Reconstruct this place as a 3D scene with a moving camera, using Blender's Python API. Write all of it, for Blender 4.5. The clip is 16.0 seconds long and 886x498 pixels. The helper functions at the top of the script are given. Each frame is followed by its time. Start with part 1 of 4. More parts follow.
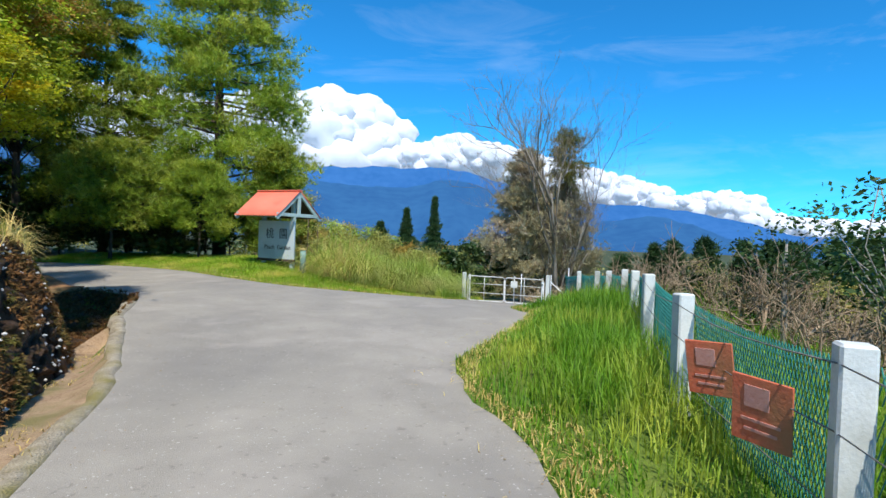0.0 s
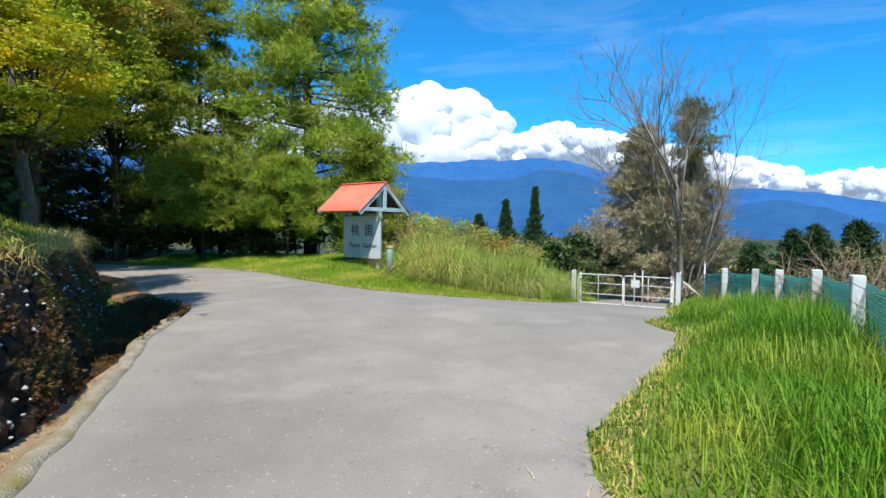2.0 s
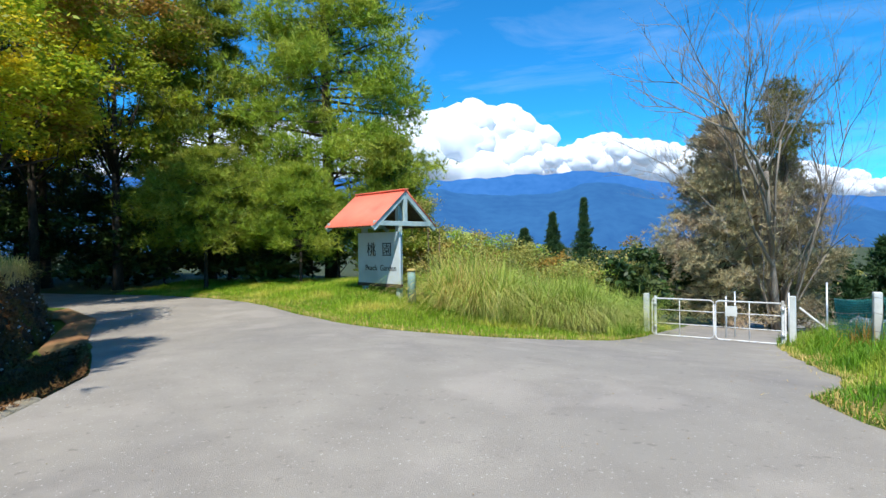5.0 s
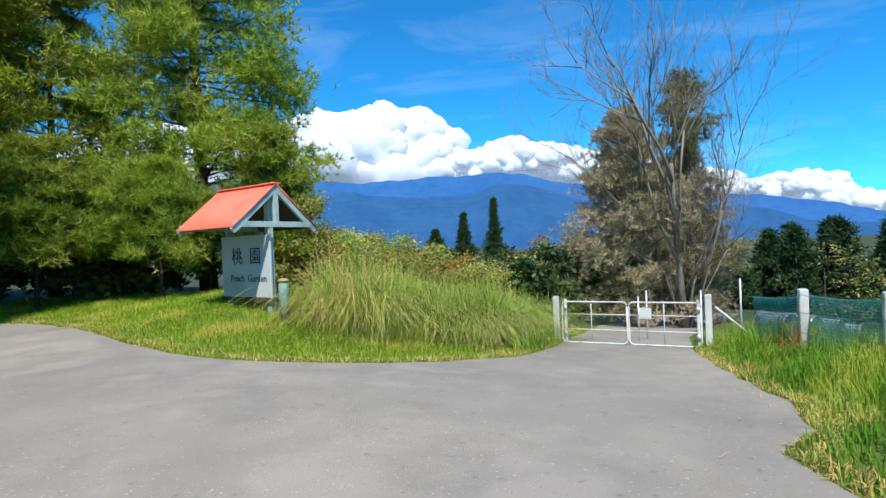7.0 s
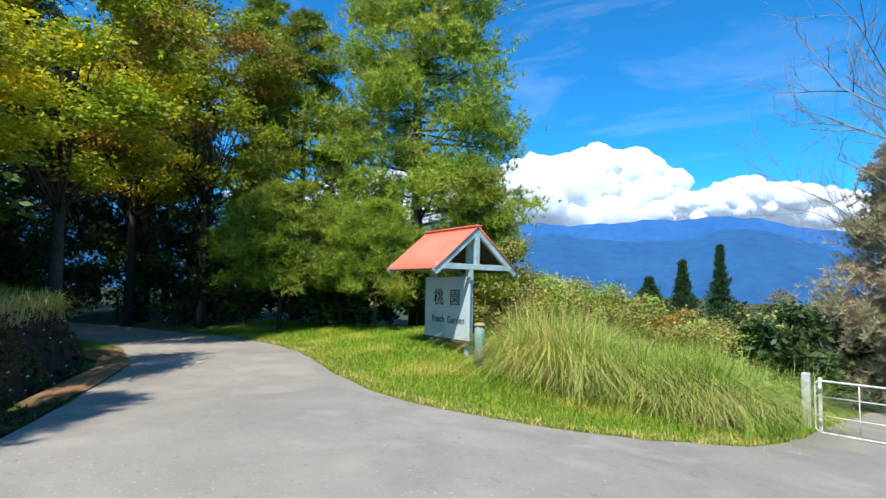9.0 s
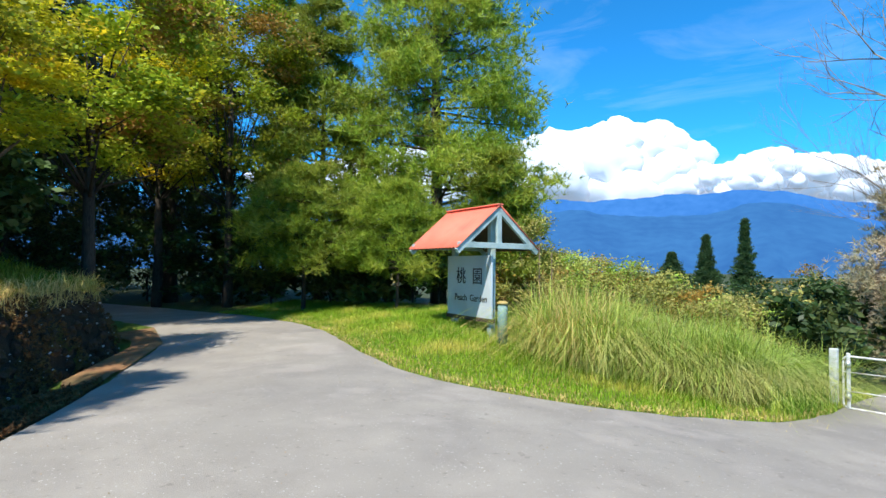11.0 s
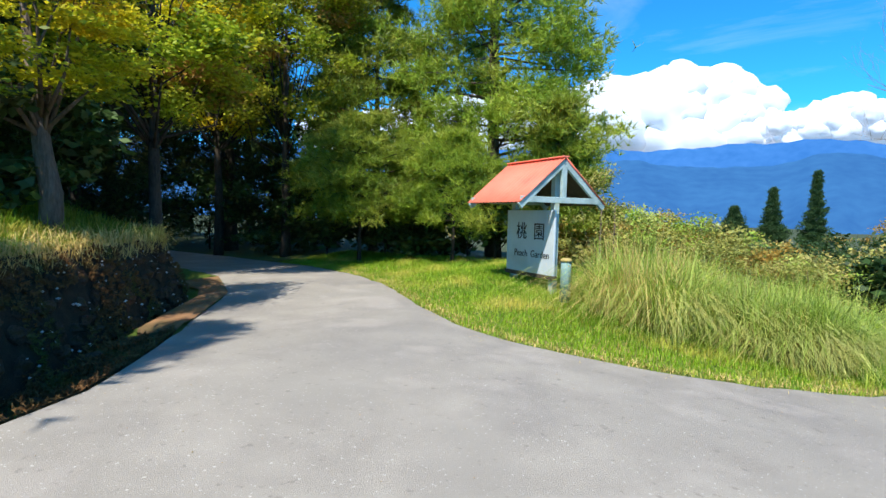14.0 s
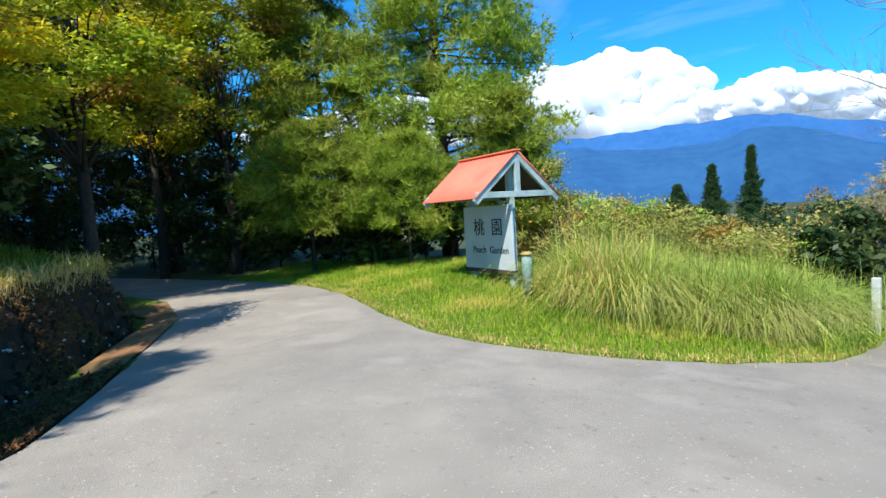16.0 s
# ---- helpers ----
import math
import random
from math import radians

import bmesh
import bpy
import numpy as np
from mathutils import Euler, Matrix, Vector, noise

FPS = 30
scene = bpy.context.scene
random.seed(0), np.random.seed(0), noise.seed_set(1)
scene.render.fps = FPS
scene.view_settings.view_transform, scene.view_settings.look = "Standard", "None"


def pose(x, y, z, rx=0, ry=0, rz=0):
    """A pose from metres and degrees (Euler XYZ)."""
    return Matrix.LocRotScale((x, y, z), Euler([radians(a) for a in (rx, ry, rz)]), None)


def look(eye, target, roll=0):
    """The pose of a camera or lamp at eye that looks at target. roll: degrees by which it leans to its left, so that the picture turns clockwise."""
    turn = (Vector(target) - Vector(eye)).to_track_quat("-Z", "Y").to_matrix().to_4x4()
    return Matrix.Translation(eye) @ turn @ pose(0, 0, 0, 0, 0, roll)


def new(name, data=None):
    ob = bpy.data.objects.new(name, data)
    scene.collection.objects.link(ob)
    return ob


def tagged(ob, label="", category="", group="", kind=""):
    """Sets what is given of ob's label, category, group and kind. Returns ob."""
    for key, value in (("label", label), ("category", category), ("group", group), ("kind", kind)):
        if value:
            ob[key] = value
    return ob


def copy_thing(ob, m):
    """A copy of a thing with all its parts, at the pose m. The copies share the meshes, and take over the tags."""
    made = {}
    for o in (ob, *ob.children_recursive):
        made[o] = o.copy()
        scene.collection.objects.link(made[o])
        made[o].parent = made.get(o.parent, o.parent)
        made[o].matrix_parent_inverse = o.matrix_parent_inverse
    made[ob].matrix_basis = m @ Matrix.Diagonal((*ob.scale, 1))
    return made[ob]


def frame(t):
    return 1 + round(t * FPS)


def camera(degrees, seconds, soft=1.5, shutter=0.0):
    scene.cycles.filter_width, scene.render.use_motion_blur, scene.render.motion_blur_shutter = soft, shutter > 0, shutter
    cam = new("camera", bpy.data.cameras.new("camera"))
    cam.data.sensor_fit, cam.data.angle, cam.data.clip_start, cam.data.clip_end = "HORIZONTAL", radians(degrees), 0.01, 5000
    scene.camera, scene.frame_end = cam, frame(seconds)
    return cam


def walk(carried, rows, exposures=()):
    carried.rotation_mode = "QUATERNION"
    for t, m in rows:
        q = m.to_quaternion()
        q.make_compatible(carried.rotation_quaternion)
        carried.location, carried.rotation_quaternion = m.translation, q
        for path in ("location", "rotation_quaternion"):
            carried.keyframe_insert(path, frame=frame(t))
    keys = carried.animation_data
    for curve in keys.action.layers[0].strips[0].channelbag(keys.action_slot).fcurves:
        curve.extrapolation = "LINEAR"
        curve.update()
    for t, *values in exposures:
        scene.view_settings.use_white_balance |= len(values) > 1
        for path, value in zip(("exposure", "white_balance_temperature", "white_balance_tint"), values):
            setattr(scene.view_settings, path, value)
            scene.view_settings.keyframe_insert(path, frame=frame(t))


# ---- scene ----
cam = camera(78.3, 16.0)
PATH = [
    (0, (-0.139, -0.275, 1.757), (-0.123, 1.725, 1.716), 2.1),
    (0.5, (-0.085, 0.383, 1.766), (-0.126, 2.382, 1.697), 1.4),
    (1, (-0.103, 1.028, 1.757), (-0.239, 3.022, 1.674), 0.7),
    (1.5, (-0.205, 1.725, 1.762), (-0.45, 3.708, 1.677), 0.7),
    (2, (-0.252, 2.229, 1.786), (-0.6, 4.197, 1.71), 0.6),
    (2.5, (-0.322, 2.766, 1.786), (-0.773, 4.713, 1.736), 0.5),
    (3, (-0.337, 3.284, 1.793), (-0.858, 5.215, 1.76), 0.3),
    (5.5, (-0.596, 6.207, 1.796), (-1.086, 8.146, 1.784), -1.5),
    (6, (-0.541, 6.752, 1.788), (-0.895, 8.72, 1.762), -2.3),
    (6.5, (-0.46, 7.275, 1.774), (-0.714, 9.259, 1.738), -2.5),
    (7, (-0.368, 7.707, 1.773), (-0.574, 9.697, 1.758), -2.3),
    (7.5, (-0.357, 8.041, 1.792), (-0.673, 10.015, 1.85), -1.4),
    (8, (-0.366, 8.208, 1.817), (-0.962, 10.113, 1.938), -0.3),
    (8.5, (-0.381, 8.306, 1.861), (-1.231, 10.11, 2.014), 1.1),
    (9, (-0.404, 8.34, 1.887), (-1.324, 10.11, 2.032), 1.2),
    (9.5, (-0.421, 8.354, 1.866), (-1.384, 10.103, 1.978), 0.9),
    (12, (-0.456, 8.213, 1.932), (-1.463, 9.941, 1.947), 0.2),
    (12.5, (-0.554, 8.243, 1.931), (-1.735, 9.855, 1.852), 1.2),
    (13, (-0.561, 8.245, 1.961), (-1.84, 9.776, 1.824), 2.1),
    (13.5, (-0.709, 8.304, 1.948), (-1.913, 9.897, 1.829), 2.2),
    (14, (-0.807, 8.381, 1.988), (-1.935, 10.028, 1.866), 1.3),
    (14.5, (-0.825, 8.399, 2.019), (-1.913, 10.07, 1.869), 0.3),
    (15, (-0.845, 8.397, 1.994), (-1.9, 10.088, 1.822), -0.8),
    (15.5, (-0.882, 8.47, 1.99), (-1.903, 10.183, 1.833), -2.1),
    (16, (-0.973, 8.546, 2.038), (-1.964, 10.278, 1.91), -3.4),
]
walk(cam, [(t, look(eye, target, roll)) for t, eye, target, roll in PATH], ((0.0, 0.22), (3.0, 0.36), (5.5, 0.38), (7.0, 0.25), (8.5, 0.42), (9.5, 0.5), (13.0, 0.6), (16.0, 0.55)))

# ---- light ----
SUN = Vector((0.10, -0.57, 0.81)).normalized()   # towards the sun
world = bpy.data.worlds.new("world")
scene.world = world
world.use_nodes = True
wt = world.node_tree
wt.nodes.clear()


def wnode(kind, **values):
    n = wt.nodes.new(kind)
    for key, value in values.items():
        n.inputs[key].default_value = value
    return n


sky = wt.nodes.new("ShaderNodeTexSky")
sky.sky_type, sky.sun_disc = "NISHITA", False
sky.sun_elevation, sky.sun_rotation = math.asin(SUN.z), math.atan2(SUN.x, SUN.y)
sky.altitude, sky.air_density, sky.dust_density, sky.ozone_density = 2000, 1.0, 0.15, 2.5
hsv = wt.nodes.new("ShaderNodeMixRGB")   # deep clear mountain blue
hsv.blend_type = "MULTIPLY"
hsv.inputs[0].default_value, hsv.inputs[2].default_value = 1.0, (0.20, 1.25, 1.85, 1)
wt.links.new(sky.outputs[0], hsv.inputs[1])
# thin cirrus
geo = wt.nodes.new("ShaderNodeTexCoord")
squeeze = wt.nodes.new("ShaderNodeMapping")
squeeze.inputs["Scale"].default_value = (1.2, 2.0, 6.0)
squeeze.inputs["Rotation"].default_value = (0.25, 0.35, 0.3)
cirrus = wnode("ShaderNodeTexNoise", Scale=2.2, Detail=9.0, Roughness=0.62, Distortion=0.7)
ramp = wt.nodes.new("ShaderNodeValToRGB")
ramp.color_ramp.elements[0].position, ramp.color_ramp.elements[1].position = 0.50, 1.0
ramp.color_ramp.elements[0].color, ramp.color_ramp.elements[1].color = (0, 0, 0, 1), (0.30, 0.30, 0.30, 1)
mixsky = wt.nodes.new("ShaderNodeMixRGB")
mixsky.inputs[2].default_value = (8.5, 9.6, 11.0, 1)
bg = wnode("ShaderNodeBackground", Strength=0.1)
out = wt.nodes.new("ShaderNodeOutputWorld")
wt.links.new(geo.outputs["Generated"], squeeze.inputs[0])
wt.links.new(squeeze.outputs[0], cirrus.inputs["Vector"])
wt.links.new(cirrus.outputs[0], ramp.inputs[0])
wt.links.new(ramp.outputs[0], mixsky.inputs[0])
wt.links.new(hsv.outputs[0], mixsky.inputs[1])
wt.links.new(mixsky.outputs[0], bg.inputs[0])
wt.links.new(bg.outputs[0], out.inputs[0])

sun = new("sun", bpy.data.lights.new("sun", "SUN"))
sun.data.energy, sun.data.angle, sun.data.color = 4.8, radians(0.55), (1.0, 0.95, 0.86)
sun.matrix_world = look((0, 0, 40), Vector((0, 0, 40)) - SUN)


# ---- materials ----
def material(name, c1, c2, rough=0.8, scale=6.0, fine=60.0, bump=0.3, metal=0.0, spread=0.0, c3=None, patch=1.2, transl=0.0, glow=None, spec=0.35, stretch=(1, 1, 1)):
    """Two-scale noise between c1 and c2, blotches of c3, bump, and a spread of brightness from piece to piece."""
    m = bpy.data.materials.new(name)
    m.use_nodes = True
    nt = m.node_tree
    bsdf = nt.nodes["Principled BSDF"]
    tc = nt.nodes.new("ShaderNodeTexCoord")
    mp = nt.nodes.new("ShaderNodeMapping")
    mp.inputs["Scale"].default_value = stretch
    nt.links.new(tc.outputs["Object"], mp.inputs[0])
    n1 = nt.nodes.new("ShaderNodeTexNoise")
    n1.inputs["Scale"].default_value, n1.inputs["Detail"].default_value = scale, 6
    n2 = nt.nodes.new("ShaderNodeTexNoise")
    n2.inputs["Scale"].default_value, n2.inputs["Detail"].default_value = fine, 4
    for n in (n1, n2):
        nt.links.new(mp.outputs[0], n.inputs["Vector"])
    add = nt.nodes.new("ShaderNodeMath")
    add.operation = "ADD"
    nt.links.new(n1.outputs[0], add.inputs[0])
    nt.links.new(n2.outputs[0], add.inputs[1])
    rng = nt.nodes.new("ShaderNodeMapRange")
    rng.inputs[1].default_value, rng.inputs[2].default_value = 0.7, 1.3
    nt.links.new(add.outputs[0], rng.inputs[0])
    mix = nt.nodes.new("ShaderNodeMixRGB")
    mix.inputs[1].default_value, mix.inputs[2].default_value = (*c1, 1), (*c2, 1)
    nt.links.new(rng.outputs[0], mix.inputs[0])
    color = mix.outputs[0]
    if c3:
        n3 = nt.nodes.new("ShaderNodeTexNoise")
        n3.inputs["Scale"].default_value, n3.inputs["Detail"].default_value = patch, 5
        nt.links.new(tc.outputs["Object"], n3.inputs["Vector"])
        r3 = nt.nodes.new("ShaderNodeMapRange")
        r3.inputs[1].default_value, r3.inputs[2].default_value = 0.48, 0.68
        nt.links.new(n3.outputs[0], r3.inputs[0])
        mix3 = nt.nodes.new("ShaderNodeMixRGB")
        mix3.inputs[2].default_value = (*c3, 1)
        nt.links.new(color, mix3.inputs[1])
        nt.links.new(r3.outputs[0], mix3.inputs[0])
        color = mix3.outputs[0]
    if spread:
        isl = nt.nodes.new("ShaderNodeNewGeometry")
        obi = nt.nodes.new("ShaderNodeObjectInfo")
        sm = nt.nodes.new("ShaderNodeMath")
        sm.operation = "ADD"
        nt.links.new(isl.outputs["Random Per Island"], sm.inputs[0])
        nt.links.new(obi.outputs["Random"], sm.inputs[1])
        vr = nt.nodes.new("ShaderNodeMapRange")
        vr.inputs[2].default_value = 2.0
        vr.inputs[3].default_value, vr.inputs[4].default_value = 1 - spread, 1 + spread
        nt.links.new(sm.outputs[0], vr.inputs[0])
        hs = nt.nodes.new("ShaderNodeHueSaturation")
        nt.links.new(vr.outputs[0], hs.inputs["Value"])
        nt.links.new(color, hs.inputs["Color"])
        color = hs.outputs[0]
    nt.links.new(color, bsdf.inputs["Base Color"])
    bsdf.inputs["Roughness"].default_value, bsdf.inputs["Metallic"].default_value = rough, metal
    bsdf.inputs["Specular IOR Level"].default_value = spec
    if bump:
        bp = nt.nodes.new("ShaderNodeBump")
        bp.inputs["Strength"].default_value, bp.inputs["Distance"].default_value = bump, 0.02
        nt.links.new(n2.outputs[0], bp.inputs["Height"])
        nt.links.new(bp.outputs[0], bsdf.inputs["Normal"])
    shader = bsdf.outputs[0]
    if transl:
        tr = nt.nodes.new("ShaderNodeBsdfTranslucent")
        nt.links.new(color, tr.inputs[0])
        ms = nt.nodes.new("ShaderNodeMixShader")
        ms.inputs[0].default_value = transl
        nt.links.new(shader, ms.inputs[1])
        nt.links.new(tr.outputs[0], ms.inputs[2])
        nt.links.new(ms.outputs[0], nt.nodes["Material Output"].inputs[0])
    if glow:
        bsdf.inputs["Emission Color"].default_value = (*glow[:3], 1)
        bsdf.inputs["Emission Strength"].default_value = glow[3]
    return m


ASPHALT = material("worn_asphalt", (0.26, 0.235, 0.20), (0.38, 0.345, 0.29), 0.9, 1.6, 140, 0.5, c3=(0.295, 0.27, 0.23), patch=0.5)
SOIL = material("soil", (0.20, 0.09, 0.035), (0.38, 0.21, 0.10), 0.95, 3, 50, 0.8, c3=(0.16, 0.12, 0.05))
TURF = material("turf", (0.07, 0.13, 0.012), (0.15, 0.21, 0.028), 0.95, 2, 40, 0.8, c3=(0.20, 0.19, 0.05), patch=0.5)
GUTTER = material("gutter_mud", (0.24, 0.155, 0.09), (0.46, 0.33, 0.21), 0.95, 5, 60, 0.8, c3=(0.20, 0.17, 0.07), patch=1.6)
# ditch floor colour, kept near black to paint in the shade there
DITCH_SHADE = material("ditch_shade_floor", (0.035, 0.028, 0.014), (0.10, 0.075, 0.035), 0.95, 4, 60, 1.0, c3=(0.05, 0.07, 0.015), patch=2.0)
LIP = material("pale_lip", (0.24, 0.20, 0.14), (0.50, 0.43, 0.32), 0.95, 7, 70, 1.0, c3=(0.26, 0.22, 0.08), patch=2.4)
MORTAR = material("dark_mortar", (0.02, 0.014, 0.008), (0.06, 0.038, 0.018), 0.95, 6, 60, 1.0)
STONE = material("mossy_stone", (0.035, 0.022, 0.012), (0.15, 0.085, 0.05), 0.95, 9, 60, 1.0, spread=0.55, c3=(0.10, 0.055, 0.014), patch=3.0)
LICHEN = material("pale_stone", (0.45, 0.43, 0.40), (0.62, 0.60, 0.56), 0.9, 9, 60, 0.6, spread=0.3)
GRASS = material("grass_blade", (0.12, 0.26, 0.012), (0.34, 0.46, 0.03), 0.55, 0.7, 9, 0, spread=0.55, c3=(0.58, 0.52, 0.10), patch=0.9, transl=0.4)
BANK_GRASS = material("bank_grass_blade", (0.06, 0.18, 0.008), (0.21, 0.38, 0.025), 0.55, 0.7, 9, 0, spread=0.6, c3=(0.42, 0.47, 0.06), patch=0.9, transl=0.4)
STRAW = material("straw_blade", (0.54, 0.38, 0.12), (0.72, 0.56, 0.22), 0.7, 0.9, 9, 0, spread=0.35, c3=(0.46, 0.42, 0.09), patch=0.8, transl=0.3)
REED = material("reed_blade", (0.15, 0.28, 0.02), (0.45, 0.56, 0.08), 0.45, 0.5, 7, 0, spread=0.6, c3=(0.62, 0.58, 0.20), patch=0.5, transl=0.3)
TEAL = material("teal_paint", (0.33, 0.44, 0.43), (0.46, 0.56, 0.55), 0.6, 7, 50, 0.3, c3=(0.22, 0.31, 0.31), patch=2.5)
TEAL_DARK = material("weathered_teal", (0.16, 0.27, 0.25), (0.26, 0.38, 0.34), 0.75, 7, 50, 0.4)
PANEL = material("white_board", (0.50, 0.57, 0.61), (0.60, 0.66, 0.69), 0.5, 3, 40, 0.1, c3=(0.44, 0.51, 0.54), patch=1.5)
RED_ROOF = material("red_roof_sheet", (0.84, 0.19, 0.12), (0.90, 0.26, 0.17), 0.5, 3, 40, 0.1, c3=(0.78, 0.17, 0.11), patch=1.5)
INK = material("black_ink", (0.02, 0.02, 0.022), (0.04, 0.04, 0.045), 0.6, 8, 50, 0)
UNDER = material("dark_timber", (0.05, 0.035, 0.03), (0.10, 0.07, 0.05), 0.85, 8, 60, 0.4)
CONCRETE = material("white_concrete", (0.56, 0.58, 0.55), (0.70, 0.72, 0.69), 0.85, 9, 70, 0.12, c3=(0.42, 0.43, 0.38), patch=2)
WHITE_METAL = material("white_painted_steel", (0.62, 0.63, 0.62), (0.78, 0.79, 0.78), 0.45, 12, 80, 0.15, c3=(0.50, 0.47, 0.42), patch=4)
STEEL = material("galvanised_steel", (0.45, 0.47, 0.48), (0.60, 0.62, 0.63), 0.4, 15, 90, 0.1, metal=0.6)
NET = material("green_net", (0.015, 0.17, 0.15), (0.04, 0.27, 0.23), 0.6, 5, 50, 0, spread=0.3)
WIRE = material("rusty_wire", (0.20, 0.17, 0.15), (0.34, 0.31, 0.28), 0.6, 20, 90, 0, metal=0.5)
PLAQUE = material("faded_red_plaque", (0.62, 0.12, 0.055), (0.74, 0.20, 0.10), 0.6, 5, 50, 0.2, c3=(0.42, 0.17, 0.08), patch=3)
PLAQUE_MARK = material("pale_plaque_mark", (0.56, 0.24, 0.18), (0.62, 0.32, 0.26), 0.6, 12, 50, 0.1)
BARK = material("brown_bark", (0.07, 0.05, 0.035), (0.17, 0.13, 0.095), 0.95, 5, 30, 1.0, stretch=(1, 1, 0.25))
# darker copy of BARK with the forest's shade put into the colour
BARK_SHADED = material("shade_tinted_bark", (0.025, 0.02, 0.015), (0.075, 0.06, 0.045), 0.95, 5, 30, 1.0, stretch=(1, 1, 0.25))
BARK_PALE = material("pale_bark", (0.22, 0.19, 0.16), (0.42, 0.38, 0.33), 0.9, 5, 30, 0.8, stretch=(1, 1, 0.3))
BARK_GREY = material("grey_bark", (0.15, 0.125, 0.10), (0.33, 0.29, 0.24), 0.9, 5, 30, 0.8, stretch=(1, 1, 0.3))
TWIG = material("bare_twig", (0.20, 0.14, 0.085), (0.42, 0.31, 0.20), 0.9, 2, 30, 0)
PINE = material("pine_needles", (0.12, 0.21, 0.014), (0.40, 0.50, 0.05), 0.5, 0.6, 4, 0, spread=0.6, c3=(0.46, 0.47, 0.07), patch=0.5, transl=0.35)
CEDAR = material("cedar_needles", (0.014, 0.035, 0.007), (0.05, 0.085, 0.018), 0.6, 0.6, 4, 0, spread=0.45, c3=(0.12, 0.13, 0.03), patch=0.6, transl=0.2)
OLIVE = material("olive_needles", (0.10, 0.11, 0.02), (0.28, 0.27, 0.06), 0.6, 0.7, 4, 0, spread=0.5, c3=(0.34, 0.27, 0.12), patch=0.6, transl=0.2)
CONE_TREE = material("cypress_needles", (0.02, 0.055, 0.018), (0.06, 0.12, 0.03), 0.65, 0.8, 4, 0, spread=0.45, transl=0.15)
DRY_CONIFER = material("dry_conifer_needles", (0.25, 0.22, 0.10), (0.52, 0.45, 0.27), 0.7, 0.7, 4, 0, spread=0.5, c3=(0.54, 0.42, 0.30), patch=0.5, transl=0.2)
MAPLE = material("maple_leaves", (0.42, 0.47, 0.02), (0.72, 0.66, 0.03), 0.5, 0.8, 5, 0, spread=0.5, c3=(0.84, 0.58, 0.025), patch=0.7, transl=0.58)
BROAD = material("green_leaves", (0.19, 0.29, 0.014), (0.50, 0.56, 0.04), 0.5, 0.8, 5, 0, spread=0.6, c3=(0.60, 0.52, 0.045), patch=0.6, transl=0.5)
AUTUMN = material("rusty_leaves", (0.42, 0.22, 0.04), (0.60, 0.38, 0.07), 0.6, 0.8, 5, 0, spread=0.45, c3=(0.25, 0.24, 0.05), patch=0.9, transl=0.35)
SHRUB = material("shrub_leaves", (0.19, 0.22, 0.04), (0.46, 0.42, 0.10), 0.6, 0.8, 5, 0, spread=0.5, c3=(0.56, 0.38, 0.15), patch=0.6, transl=0.25)
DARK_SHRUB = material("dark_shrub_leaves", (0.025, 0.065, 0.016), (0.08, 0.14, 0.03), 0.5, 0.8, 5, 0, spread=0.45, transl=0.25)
# distance haze is painted in: blue base colours plus a blue glow
HILL = material("painted_haze_forest", (0.02, 0.05, 0.08), (0.03, 0.08, 0.12), 0.95, 0.004, 0.02, 0, glow=(0.008, 0.075, 0.30, 0.8), spec=0.0)
HILL_FAR = material("painted_haze_far_forest", (0.02, 0.06, 0.11), (0.035, 0.09, 0.16), 0.95, 0.004, 0.02, 0, glow=(0.010, 0.095, 0.40, 0.8), spec=0.0)
# a bluish glow is added to soften the clouds' shaded sides
CLOUD = material("cloud", (0.48, 0.49, 0.52), (0.56, 0.57, 0.59), 1.0, 0.002, 0.01, 0, glow=(0.60, 0.70, 0.86, 0.34), spec=0.0)
SHEET = material("white_greenhouse_film", (0.30, 0.38, 0.45), (0.48, 0.56, 0.62), 0.4, 2, 20, 0.1)

# paler exposed aggregate and dark worn lanes on the asphalt
nt = ASPHALT.node_tree
base_in = nt.nodes["Principled BSDF"].inputs["Base Color"]
tone = base_in.links[0].from_socket
place = nt.nodes.new("ShaderNodeTexCoord")
for size, detail, low_, high_, tint, amount in ((0.45, 4, 0.50, 0.66, (0.20, 0.185, 0.17, 1), 0.55), (0.9, 5, 0.56, 0.66, (0.42, 0.375, 0.32, 1), 0.5), (38.0, 2, 0.66, 0.74, (0.62, 0.58, 0.52, 1), 0.7), (11.0, 3, 0.64, 0.72, (0.17, 0.15, 0.13, 1), 0.5)):
    spots_ = nt.nodes.new("ShaderNodeTexNoise")
    spots_.inputs["Scale"].default_value, spots_.inputs["Detail"].default_value = size, detail
    nt.links.new(place.outputs["Object"], spots_.inputs["Vector"])
    cut = nt.nodes.new("ShaderNodeMapRange")
    cut.inputs[1].default_value, cut.inputs[2].default_value, cut.inputs[4].default_value = low_, high_, amount
    nt.links.new(spots_.outputs[0], cut.inputs[0])
    over = nt.nodes.new("ShaderNodeMixRGB")
    over.inputs[2].default_value = tint
    nt.links.new(cut.outputs[0], over.inputs[0])
    nt.links.new(tone, over.inputs[1])
    tone = over.outputs[0]
nt.links.new(tone, base_in)

